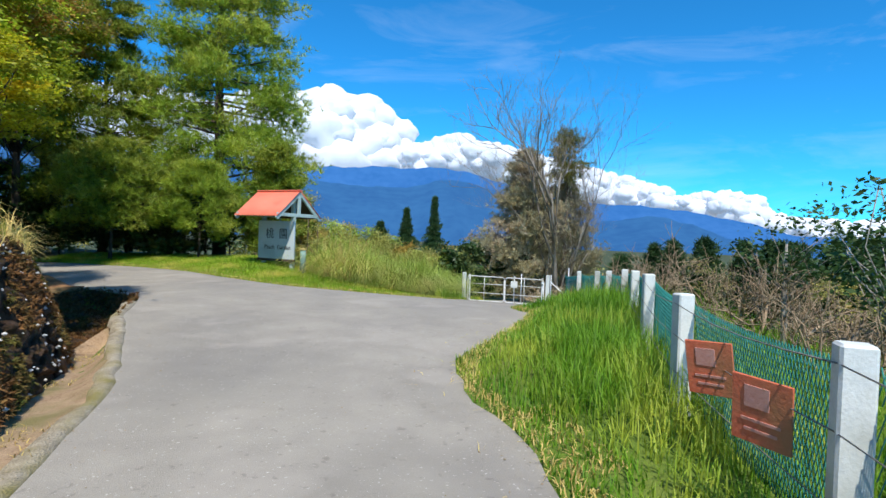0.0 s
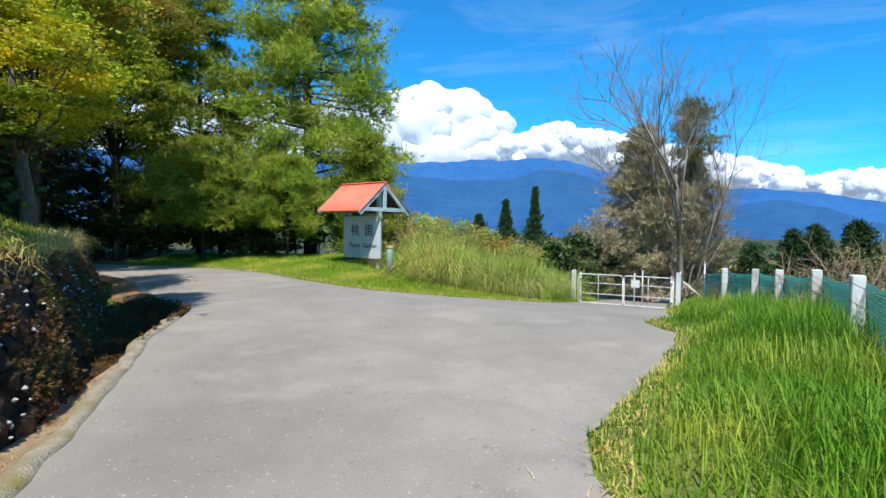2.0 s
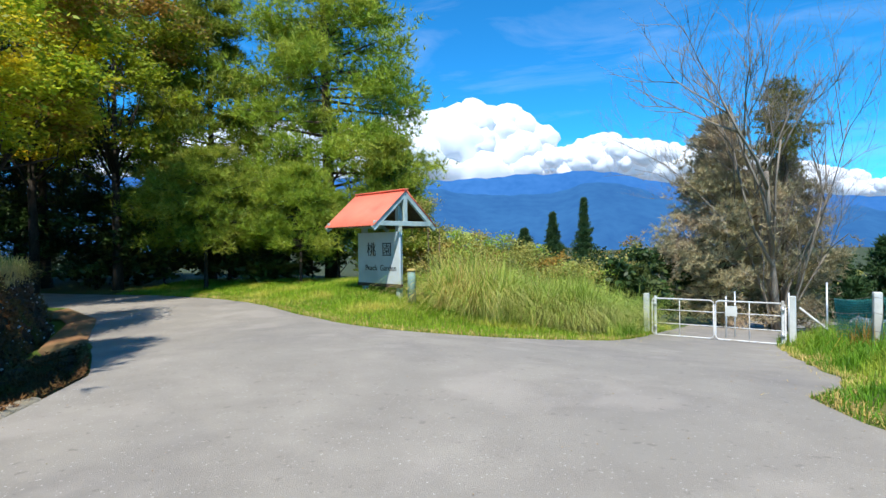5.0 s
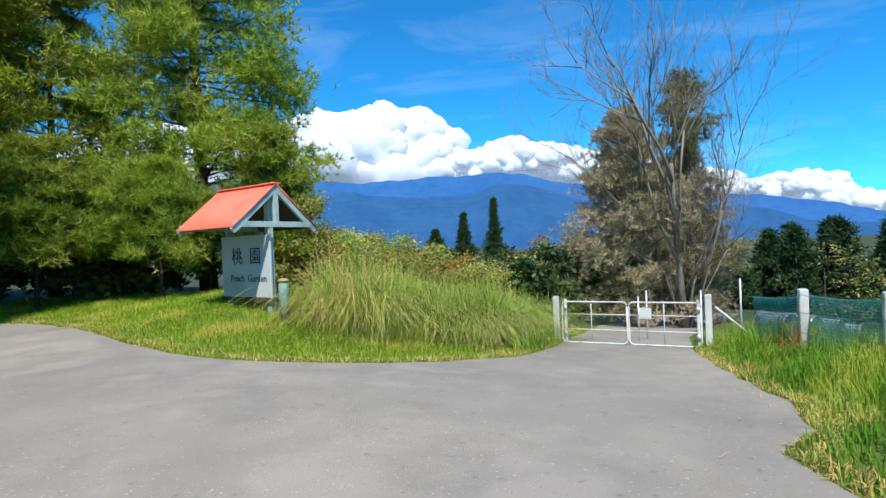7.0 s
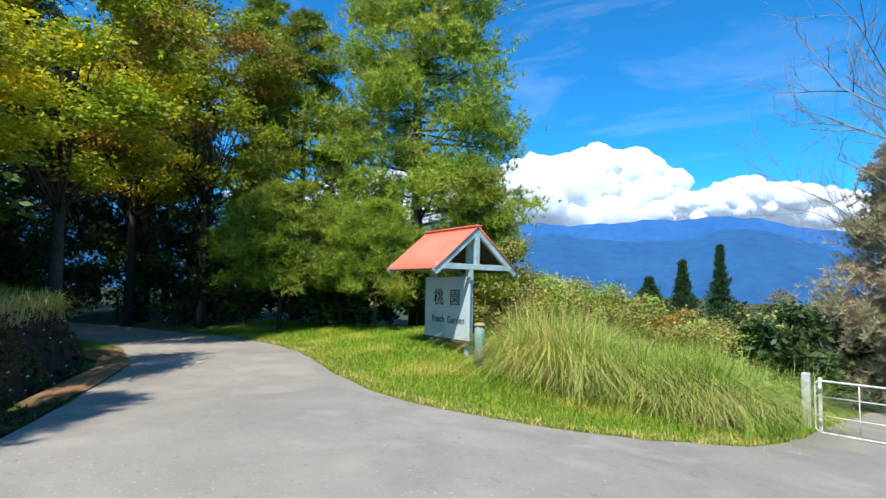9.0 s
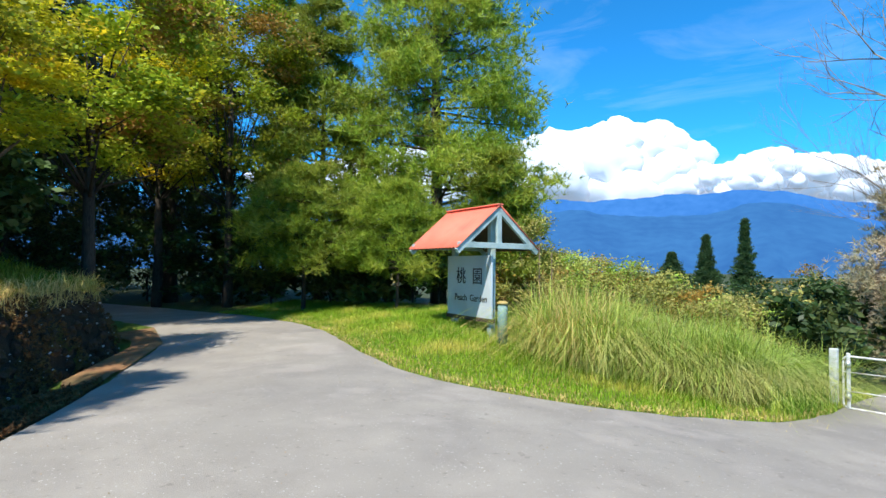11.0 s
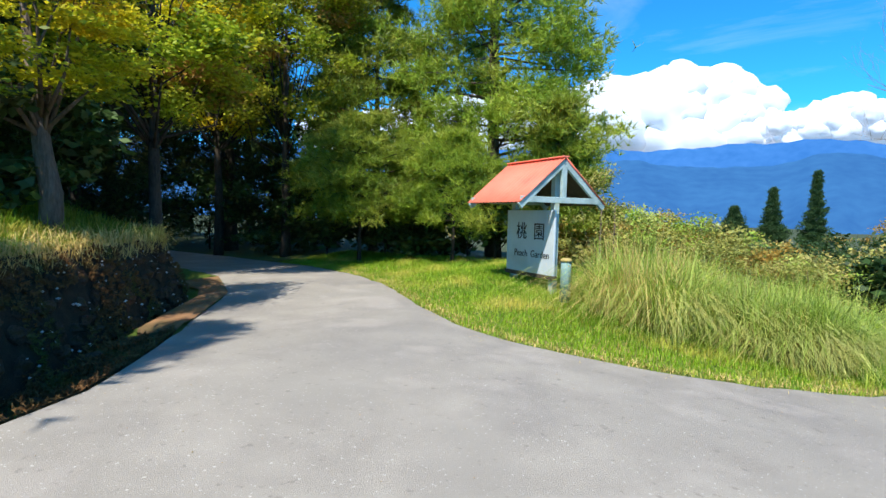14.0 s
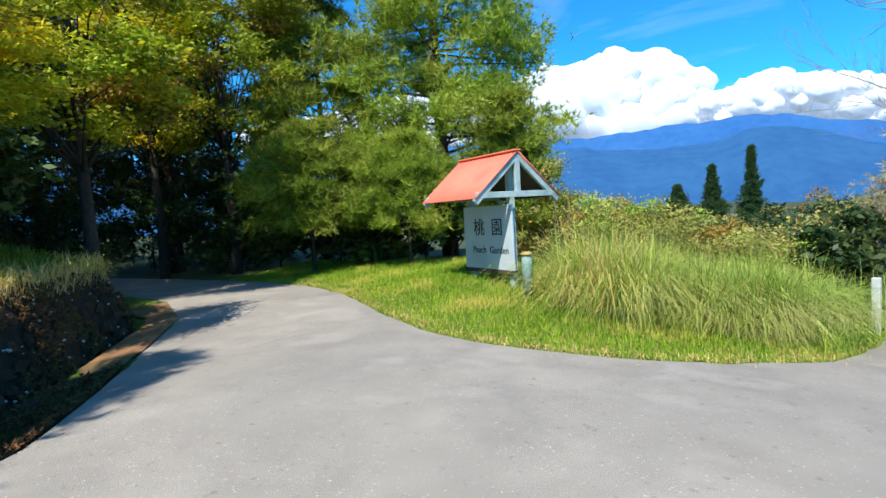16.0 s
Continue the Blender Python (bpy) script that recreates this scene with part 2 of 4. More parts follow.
# beyond the near slope the turf gives way to woods and scrub
nt = TURF.node_tree
link = nt.nodes["Principled BSDF"].inputs["Base Color"].links[0]
near_color = link.from_socket
place = nt.nodes.new("ShaderNodeTexCoord")
length = nt.nodes.new("ShaderNodeVectorMath")
length.operation = "LENGTH"
nt.links.new(place.outputs["Object"], length.inputs[0])
band = nt.nodes.new("ShaderNodeMapRange")
band.inputs[1].default_value, band.inputs[2].default_value = 22, 34
nt.links.new(length.outputs["Value"], band.inputs[0])
woods = nt.nodes.new("ShaderNodeMixRGB")
woods.inputs[2].default_value = (0.05, 0.065, 0.022, 1)
nt.links.new(near_color, woods.inputs[1])
nt.links.new(band.outputs[0], woods.inputs[0])
nt.links.new(woods.outputs[0], nt.nodes["Principled BSDF"].inputs["Base Color"])


# ---- mesh helpers ----
def mesh_object(name, verts, faces, mat, parent=None, label="", smooth=False):
    me = bpy.data.meshes.new(name)
    me.from_pydata([tuple(v) for v in verts] if not isinstance(verts, np.ndarray) else verts.tolist(), [],
                   faces.tolist() if isinstance(faces, np.ndarray) else faces)
    if smooth:
        me.polygons.foreach_set("use_smooth", np.ones(len(me.polygons), bool))
    me.materials.append(mat)
    me.update()
    ob = new(name, me)
    if parent:
        ob.parent = parent
    if label:
        ob["label"] = label
    return ob


def part(name, bm, mat, parent=None, label="", smooth=False):
    me = bpy.data.meshes.new(name)
    bm.to_mesh(me)
    bm.free()
    if smooth:
        me.polygons.foreach_set("use_smooth", np.ones(len(me.polygons), bool))
    me.materials.append(mat)
    ob = new(name, me)
    if parent:
        ob.parent = parent
    if label:
        ob["label"] = label
    return ob


def empty(name, m, label, category, group="", kind=""):
    e = new(name)
    e.empty_display_size = 0.1
    e.matrix_basis = m
    return tagged(e, label, category, group, kind)


def box(size, at=(0, 0, 0), bevel=0.006, turn=None, bm=None):
    """A bevelled box of that size with its middle at that place."""
    b = bmesh.new()
    bmesh.ops.create_cube(b, size=1.0)
    bmesh.ops.scale(b, vec=size, verts=b.verts)
    if bevel:
        bmesh.ops.bevel(b, geom=b.edges[:], offset=bevel, segments=1, affect="EDGES")
    m = Matrix.Translation(at) @ (turn if turn else Matrix())
    bmesh.ops.transform(b, matrix=m, verts=b.verts)
    return b


def tube_data(path, radii, sides=8):
    """Vertices and faces of a tube along path."""
    path = [Vector(p) for p in path]
    vs, fs = [], []
    for i, p in enumerate(path):
        a, b = path[max(i - 1, 0)], path[min(i + 1, len(path) - 1)]
        d = (b - a).normalized()
        u = d.orthogonal().normalized() if abs(d.z) > 0.95 else d.cross(Vector((0, 0, 1))).normalized()
        w = d.cross(u)
        for k in range(sides):
            ang = 2 * math.pi * k / sides
            vs.append(p + float(radii[i]) * (math.cos(ang) * u + math.sin(ang) * w))
    for i in range(len(path) - 1):
        for k in range(sides):
            fs.append((i * sides + k, i * sides + (k + 1) % sides, (i + 1) * sides + (k + 1) % sides, (i + 1) * sides + k))
    fs.append(tuple(range(sides))[::-1])
    fs.append(tuple((len(path) - 1) * sides + k for k in range(sides)))
    return vs, fs


def tubes(name, list_of, mat, parent=None, label="", sides=8):
    vs, fs = [], []
    for path, radii in list_of:
        v, f = tube_data(path, radii, sides)
        o = len(vs)
        vs += v
        fs += [tuple(o + i for i in q) for q in f]
    return mesh_object(name, vs, fs, mat, parent, label, smooth=True)


def unit(n, rng):
    v = rng.normal(size=(n, 3))
    return v / np.linalg.norm(v, axis=1, keepdims=True)


def leaf_data(centres, size, rng, flat=0.4, narrow=0.5):
    """One folded rhombic leaf of two triangles at each centre."""
    n = len(centres)
    a = unit(n, rng)
    a[:, 2] *= 1 - flat
    a /= np.linalg.norm(a, axis=1, keepdims=True)
    b = np.cross(a, unit(n, rng))
    b /= np.linalg.norm(b, axis=1, keepdims=True) + 1e-9
    s = size * rng.uniform(0.6, 1.35, (n, 1))
    v = np.empty((n, 4, 3))
    v[:, 0] = centres - a * s
    v[:, 1] = centres + b * s * narrow + a * s * 0.1
    v[:, 2] = centres + a * s
    v[:, 3] = centres - b * s * narrow + a * s * 0.1
    f = (np.arange(n)[:, None] * 4 + np.array([[0, 1, 2, 3]]))
    return v.reshape(-1, 3), f


def needle_data(tufts, aims, count, length, width, rng, fan=0.9):
    """A brush of thin triangles at each tuft, fanned about its aim."""
    n = len(tufts)
    c = np.repeat(tufts, count, axis=0)
    d = np.repeat(aims, count, axis=0) + fan * unit(n * count, rng)
    d /= np.linalg.norm(d, axis=1, keepdims=True) + 1e-9
    side = np.cross(d, unit(n * count, rng))
    side /= np.linalg.norm(side, axis=1, keepdims=True) + 1e-9
    ln = length * rng.uniform(0.6, 1.3, (n * count, 1))
    v = np.empty((n * count, 3, 3))
    v[:, 0] = c + side * width
    v[:, 1] = c - side * width
    v[:, 2] = c + d * ln
    return v.reshape(-1, 3), np.arange(n * count * 3).reshape(-1, 3)


def blade_data(roots, height, width, rng, lean=0.5, segs=2):
    """Bent blades, segs pieces each, from roots upwards."""
    n = len(roots)
    ang = rng.uniform(0, 2 * math.pi, n)
    d = np.stack([np.cos(ang), np.sin(ang), np.zeros(n)], 1)
    side = np.stack([-np.sin(ang), np.cos(ang), np.zeros(n)], 1)
    h = (height if isinstance(height, np.ndarray) else np.full(n, height)) * rng.uniform(0.55, 1.3, n)
    ln = lean * rng.uniform(0.1, 1.6, n)
    rows = []
    for i in range(segs):
        t = i / segs
        c = roots + d * (h * ln * t ** 2)[:, None] + np.outer(h * t * (1 - 0.35 * ln * t), (0, 0, 1))
        w = width * (1 - 0.6 * t)
        rows += [c + side * w, c - side * w]
    rows.append(roots + d * (h * ln)[:, None] + np.outer(h * np.maximum(1 - 0.35 * ln - 0.25 * ln ** 2, 0.15), (0, 0, 1)))
    k = len(rows)
    v = np.stack(rows, 1).reshape(-1, 3)
    f = []
    base = np.arange(n) * k
    quads = [np.stack([base + 2 * i, base + 2 * i + 1, base + 2 * i + 3, base + 2 * i + 2], 1) for i in range(segs - 1)]
    tip = np.stack([base + k - 3, base + k - 2, base + k - 1], 1)
    for q in quads:
        f += q.tolist()
    return v, f + tip.tolist()


# ---- the lie of the land ----
RIGHT = [(1.2, -30), (0.95, -6), (0.8, 0), (0.66, 3.2), (0.48, 4.0), (0.12, 5.0), (0.15, 6.2), (0.5, 7.1), (0.95, 8.1), (1.65, 10.0),
         (1.5, 10.9), (1.5, 11.5), (2.0, 12.2), (2.45, 13.3), (2.6, 14.6), (3.0, 17.0), (3.45, 19.1)]
PATH_R = [(4.3, 22.0), (6.2, 27.0), (9.5, 34.0), (14, 42)]
PATH_L = [(11.5, 43.0), (6.8, 35.0), (3.2, 28.0), (1.7, 23.0), (1.0, 20.4)]
FAR = [(0.74, 19.2), (-0.09, 17.0), (-1.3, 15.95), (-2.45, 15.4), (-3.6, 15.25), (-4.45, 15.25), (-5.4, 15.5), (-6.9, 16.42), (-9.0, 18.0), (-11.3, 19.3), (-14.0, 20.2), (-19, 20.8), (-32, 21.0)]
BRANCH = [(-32, 16.5), (-20.5, 17.2), (-15.5, 17), (-13.53, 16.65), (-11.2, 15.35), (-9.31, 13.43)]
LEFT = [(-8.39, 12.71), (-6.89, 11.34), (-6.0, 10.5), (-5.6, 9.6), (-5.0, 8.15), (-4.2, 6.8), (-3.45, 5.4), (-2.95, 4.3), (-2.65, 3.2), (-2.45, 2.4), (-2.25, 0), (-2.2, -6), (-2.2, -30)]


def wiggle(line, step, amount, seed):
    """The line in small steps, with an uneven edge."""
    r = random.Random(seed)
    pts = []
    for (x0, y0), (x1, y1) in zip(line, line[1:]):
        n = max(1, int(math.hypot(x1 - x0, y1 - y0) / step))
        for i in range(n):
            t = i / n
            pts.append((x0 + t * (x1 - x0) + r.uniform(-amount, amount), y0 + t * (y1 - y0) + r.uniform(-amount, amount)))
    return pts + [line[-1]]


OUTLINE = (wiggle(RIGHT, 0.3, 0.05, 1) + wiggle(PATH_R, 1.0, 0.06, 2) + wiggle(PATH_L, 1.0, 0.06, 3)
           + wiggle(FAR, 0.3, 0.035, 4) + wiggle(BRANCH, 0.5, 0.04, 5) + wiggle(LEFT, 0.4, 0.02, 6))


def smooth01(t):
    t = np.clip(t, 0, 1)
    return t * t * (3 - 2 * t)


def road_z(x, y):
    s = (x + 2) * 0.45 + (y - 12.6) * 0.89
    drop = 0.118 * 0.5 * (s + np.sqrt(s * s + 0.6)) * smooth01((x + 8.5) / 5.0)
    drop = 14 * (1 - np.exp(-drop / 14))
    fall = 0.07 * np.clip(-6.0 - x, 0, 12) * (1 - 0.85 * smooth01((y - 13) / 4))   # the branch road dips towards the forest
    return 0.15 + 0.026 * np.clip(y, -30, 9) - drop - fall


def line_distance(x, y, line):
    best = np.full(np.shape(x), 1e9)
    for (x0, y0), (x1, y1) in zip(line, line[1:]):
        dx, dy = x1 - x0, y1 - y0
        t = np.clip(((x - x0) * dx + (y - y0) * dy) / (dx * dx + dy * dy), 0, 1)
        best = np.minimum(best, np.hypot(x - x0 - t * dx, y - y0 - t * dy))
    return best


def inside(x, y, poly):
    c = np.zeros(np.shape(x), bool)
    for (x0, y0), (x1, y1) in zip(poly, poly[1:] + poly[:1]):
        if y0 != y1:
            c ^= ((y0 > y) != (y1 > y)) & (x < (x1 - x0) * (y - y0) / (y1 - y0) + x0)
    return c


# foot of the retaining wall, which stands back from the road behind a ditch
WALLFOOT = [(-30, 14.0), (-22, 14.6), (-15, 15.0), (-12.8, 15.1), (-11.9, 14.95), (-11.2, 14.4), (-10.2, 13.25), (-8.95, 11.85), (-7.25, 9.85), (-5.5, 7.6), (-4.5, 6.1), (-3.45, 3.8), (-3.0, 2.2), (-2.75, 0), (-2.7, -6), (-2.7, -30)]
BANK = WALLFOOT + [(-90, -30), (-90, 14.0)]


def foot_z(y):
    """Height of the ditch floor along the wall."""
    return np.where(y < 3.5, 0.049 + 0.026 * y, 0.14 - 0.36 * smooth01((y - 3.5) / 5.5))


COARSE = RIGHT + PATH_R + PATH_L + FAR + BRANCH + LEFT


def ground_z(x, y):
    """Height of the ground beside the road."""
    x, y = np.asarray(x, float), np.asarray(y, float)
    zr = road_z(x, y)
    dr = line_distance(x, y, RIGHT + PATH_R)
    df = line_distance(x, y, PATH_L + FAR)
    dl = line_distance(x, y, LEFT)
    db = line_distance(x, y, BRANCH + [LEFT[0]])
    right = zr + 0.16 * smooth01(dr / 0.9) - 1.9 * smooth01((dr - 2.2) / 7.0) - 0.05 * np.clip(dr - 8, 0, 500)
    far = zr + (0.08 + 0.30 * smooth01((-x - 0.5) / 3.5) * (1 - smooth01((-x - 6.0) / 4.0))) * smooth01((df - 0.1) / 3.4) - 0.07 * np.clip(df - 5, 0, 500)
    dw = line_distance(x, y, WALLFOOT)
    fz = foot_z(y)
    ditch = zr - 0.03 + (fz - zr + 0.03) * smooth01((1.35 + 2.2 * smooth01((y - 6.5) / 2.0)) * dl / (dl + dw + 0.01))
    top = fz + 1.57 * smooth01((dw - 0.5) / 0.25) + 0.36 * np.clip(dw - 0.75, 0, 2) + 0.14 * np.clip(dw - 2.75, 0, 8) + 0.06 * np.clip(dw - 9, 0, 60)
    bank = inside(x, y, BANK)
    left = np.where(bank, top, ditch)
    branch = zr + 0.03 + 0.26 * np.clip(db - 0.9, 0, 6)
    w = [1 / (d + 0.15) ** 4 for d in (dr, df, dl, db)]
    z = (w[0] * right + w[1] * far + w[2] * left + w[3] * branch) / (w[0] + w[1] + w[2] + w[3])
    inn = inside(x, y, COARSE)
    z = np.where(bank, top, z)
    near = np.minimum(np.minimum(dr, df), np.minimum(dl, db))
    z = np.where(inn, zr - 0.03 - 0.04 * smooth01(near / 0.5), z)
    return np.maximum(z, -60.0)


def spaced(lo, hi, a, b, fine, growth):
    """Grid lines: fine from a to b, growing apart outside."""
    mid = list(np.arange(a, b, fine))
    up, step = [b], fine
    while up[-1] < hi:
        step *= growth
        up.append(up[-1] + step)
    dn, step = [], fine
    p = a
    while p > lo:
        step *= growth
        p -= step
        dn.append(p)
    return np.array(dn[::-1] + mid + up)


gx, gy = spaced(-2500, 2500, -14, 8, 0.2, 1.16), spaced(-2500, 3000, -3, 24, 0.2, 1.16)
X, Y = np.meshgrid(gx, gy)
Z = ground_z(X, Y)
nx = len(gx)
idx = np.arange(len(gx) * len(gy)).reshape(len(gy), nx)
quads = np.stack([idx[:-1, :-1], idx[:-1, 1:], idx[1:, 1:], idx[1:, :-1]], -1).reshape(-1, 4)
tagged(mesh_object("ground", np.stack([X, Y, Z], -1).reshape(-1, 3), quads, TURF, smooth=True),
       "grassy hillside ground falling away to the valley", "ground", kind="structure")


def sheet_inside(name, outline, height, mat, step, label, category, lo, hi):
    """A sheet that fills an outline, draped at height(x, y)."""
    from mathutils.geometry import delaunay_2d_cdt
    px, py = np.meshgrid(np.arange(lo[0], hi[0], step), np.arange(lo[1], hi[1], step))
    ok = inside(px, py, outline) & (line_distance(px, py, outline + outline[:1]) > step * 0.4)
    pts = [Vector(p) for p in outline] + [Vector((a, b)) for a, b in zip(px[ok], py[ok])]
    n = len(outline)
    v, _, f, *_ = delaunay_2d_cdt(pts, [(i, (i + 1) % n) for i in range(n)], [], 1, 1e-5)
    v = np.array([tuple(p) for p in v])
    z = height(v[:, 0], v[:, 1])
    ob = mesh_object(name, np.column_stack([v, z]), [tuple(q) for q in f], mat, smooth=True)
    return tagged(ob, label, category, kind="structure")


sheet_inside("road", OUTLINE, lambda x, y: road_z(x, y) + 0.004 * np.sin(1.7 * x) * np.cos(1.3 * y), ASPHALT, 0.5,
             "worn pale grey asphalt road forking to a gate", "road", (-31, -31), (15, 44))
sheet_inside("soil_patch", [(-8.7, 12.95), (-9.35, 13.5), (-11.2, 15.4), (-13.4, 16.6), (-13.4, 15.4), (-12.0, 15.2), (-11.3, 14.75), (-10.2, 13.5), (-9.4, 12.6), (-8.9, 12.35), (-8.45, 12.6)],
             lambda x, y: ground_z(x, y) + 0.05, SOIL, 0.2, "bare reddish soil beside the bend", "soil", (-14, 12), (-8, 16))
MUD_OUT = [(-5.0, 8.05), (-4.2, 6.75), (-3.45, 5.35), (-2.97, 4.3), (-2.67, 3.2), (-2.47, 2.4), (-2.27, 0), (-2.22, -8), (-2.68, -8), (-2.73, 0), (-2.98, 2.2), (-3.43, 3.8), (-4.48, 6.1), (-5.45, 7.6)]
DITCH = [(-8.55, 12.75), (-7.5, 11.85), (-6.0, 10.45), (-5.62, 9.6), (-5.0, 8.05), (-5.45, 7.6), (-7.22, 9.87), (-8.9, 11.85), (-9.25, 12.25)]
mud_rng = np.random.default_rng(15)


def mud_z(x, y):
    return ground_z(x, y) + 0.035 + mud_rng.uniform(-0.012, 0.02, np.shape(x))


sheet_inside("mud_gutter", MUD_OUT, mud_z, GUTTER, 0.12, "dried pale mud along the foot of the wall", "gutter", (-6, -8), (-2, 8.2))
# the ditch's shade is painted by this dark floor sheet
sheet_inside("ditch_floor", DITCH, mud_z, DITCH_SHADE, 0.15, "ditch floor below the wall, painted dark for shade", "ditch", (-9.2, 7.5), (-4.9, 13))


def gz(x, y):
    return float(ground_z(x, y))


# ---- distance: mountains and clouds ----
def ridge(name, profile, dist, depth, mat, label, seed):
    """A range whose crest follows (bearing, elevation) in degrees at that distance."""
    b = np.array([p[0] for p in profile])
    e = np.array([p[1] for p in profile])
    bear = np.linspace(b[0], b[-1], 420)
    elev = np.interp(bear, b, e)
    rng = np.random.default_rng(seed)
    for k, amp in ((9, 0.12), (23, 0.08), (61, 0.05)):
        elev = elev + amp * np.sin(np.radians(bear) * k * 3 + rng.uniform(0, 6))
    vs, rows = [], 14
    for j in range(rows):
        t = j / (rows - 1)
        for i, (bb, ee) in enumerate(zip(bear, elev)):
            fold = 0.10 * math.sin(bb * 0.9 + 3 * t) + 0.06 * math.sin(bb * 2.3 - 5 * t) + 0.03 * math.sin(bb * 6.1 + 9 * t)
            d = dist - depth * t * (1 + fold)
            top = dist * math.tan(radians(ee))
            z = -160 + (top + 160) * (1 - t) ** (1.2 + fold)
            vs.append((d * math.sin(radians(bb)), d * math.cos(radians(bb)), z))
    n = len(bear)
    fs = [(j * n + i, j * n + i + 1, (j + 1) * n + i + 1, (j + 1) * n + i) for j in range(rows - 1) for i in range(n - 1)]
    tagged(mesh_object(name, vs, fs, mat, smooth=True), label, "mountain", kind="structure")


CREST = [(-120, 5), (-80, 6.5), (-55, 6.2), (-35, 7.0), (-20, 7.1), (-15, 6.9), (-10.5, 6.8), (-4.7, 7.2), (0.1, 7.4), (2.5, 7.0), (4.7, 6.2), (8.7, 5.6),
         (14, 4.2), (18.4, 3.8), (22.4, 3.8), (25, 3.4), (27.6, 2.9), (30.8, 1.9), (34, 1.2), (45, 1.8), (60, 3.5), (90, 5), (130, 5)]
ridge("mountain_far", CREST, 3900, 900, HILL_FAR, "forested mountain range under clouds, haze painted as blue glow", 4)
ridge("mountain_near", [(a, max(e - 1.6 + 0.7 * math.sin(a * 0.33 + 0.5), 0.4)) for a, e in CREST], 2900, 1300, HILL, "forested mountain slope, haze painted as blue glow", 9)


def lump(seed):
    """A billowing ball."""
    b = bmesh.new()
    bmesh.ops.create_icosphere(b, subdivisions=3, radius=1.0)
    off = Vector((seed * 7.3, seed * 3.1, seed * 5.7))
    for v in b.verts:
        p = v.co.copy()
        v.co *= 0.92 + 0.20 * noise.fractal(p * 1.5 + off, 0.8, 2.1, 4) + 0.30 * abs(noise.noise(p * 2.6 + off)) + 0.12 * abs(noise.noise(p * 6 + off))
    me = bpy.data.meshes.new("billow")
    b.to_mesh(me)
    b.free()
    co = np.empty(len(me.vertices) * 3)
    me.vertices.foreach_get("co", co)
    return co.reshape(-1, 3), np.array([tuple(p.vertices) for p in me.polygons])


LUMPS = [lump(k) for k in range(6)]


def cloud(name, tops, base, seed, dist=4500):
    """A cumulus bank: billows heaped under a line of (bearing, elevation) tops, with a flat foot."""
    rng = np.random.default_rng(seed)
    bs, es = [p[0] for p in tops], [p[1] for p in tops]
    vs, fs, o = [], [], 0
    bear = bs[0]
    while bear < bs[-1]:
        top = float(np.interp(bear, bs, es))
        foot = float(np.interp(bear, [p[0] for p in base], [p[1] for p in base]))
        h = max(top - foot, 0.4)
        for k in range(9):
            r = h * (rng.uniform(0.08, 0.26) if k > 3 else rng.uniform(0.2, 0.36)) if k else h * 0.26
            el = top - r * 1.05 if k == 0 else foot + (h - r) * rng.uniform(0.05, 0.9 if k > 3 else 0.7)
            d = dist - (0 if k == 0 else rng.uniform(0, 300))
            rm = d * math.tan(radians(r))
            bb = bear + rng.uniform(-0.5, 0.5)
            c = np.array([d * math.sin(radians(bb)), d * math.cos(radians(bb)), d * math.tan(radians(el))])
            v, f = LUMPS[rng.integers(6)]
            a = rng.uniform(0, 6.28)
            rot = np.array([[math.cos(a), -math.sin(a), 0], [math.sin(a), math.cos(a), 0], [0, 0, 1]])
            vs.append((v @ rot.T) * rm * np.array([1.25, 1.25, 1.0]) + c)
            fs.append(f + o)
            o += len(v)
        bear += max(0.28 * h, 0.35)
    tagged(mesh_object(name, np.concatenate(vs), np.concatenate(fs), CLOUD, smooth=True), "bright white cumulus cloud bank on the mountains", "cloud", kind="structure")


FOOT = [(-60, 5.6), (-20, 6.5), (-10, 6.4), (0, 6.7), (5, 5.9), (9, 5.2), (18, 3.6), (27, 2.5), (33, 1.0), (45, 1)]
cloud("backdrop_cloud_west", [(-48, 9.5), (-40, 11), (-33, 12.5), (-26, 13.0), (-22.5, 12.2), (-18.4, 14.1), (-15, 14.2), (-11.2, 14.9), (-7.5, 14.2), (-6.2, 13.3), (-4.6, 12.2), (-3.2, 11.2), (-2.8, 9.0)], FOOT, 3)
cloud("backdrop_cloud_middle", [(-4.2, 8.6), (-2.6, 9.3), (-0.5, 10.6), (1.4, 11.2), (3.0, 10.4), (5.5, 10.1), (8.0, 9.5), (12.6, 8.3), (16, 7.6), (20.2, 6.5), (22.5, 5.7)], FOOT, 8)
cloud("backdrop_cloud_east", [(23.8, 5.0), (26.9, 5.5), (29.8, 5.2), (30.8, 4.0), (33, 3.0), (38, 2.8), (44, 3.4)], FOOT, 12)


# ---- retaining wall ----
WALL_H, BATTER = 1.60, 0.56
dens = []
for (x0, y0), (x1, y1) in zip(WALLFOOT[2:], WALLFOOT[3:]):
    n = max(1, int(math.hypot(x1 - x0, y1 - y0) / 0.27))
    dens += [(x0 + (x1 - x0) * i / n, y0 + (y1 - y0) * i / n) for i in range(n)]
dens.append(WALLFOOT[-1])
normals = []
for i in range(len(dens)):
    a, b = dens[max(i - 2, 0)], dens[min(i + 2, len(dens) - 1)]
    n = math.hypot(b[0] - a[0], b[1] - a[1])
    normals.append((-(b[1] - a[1]) / n, (b[0] - a[0]) / n))
wr = random.Random(5)
vs, fs = [], []
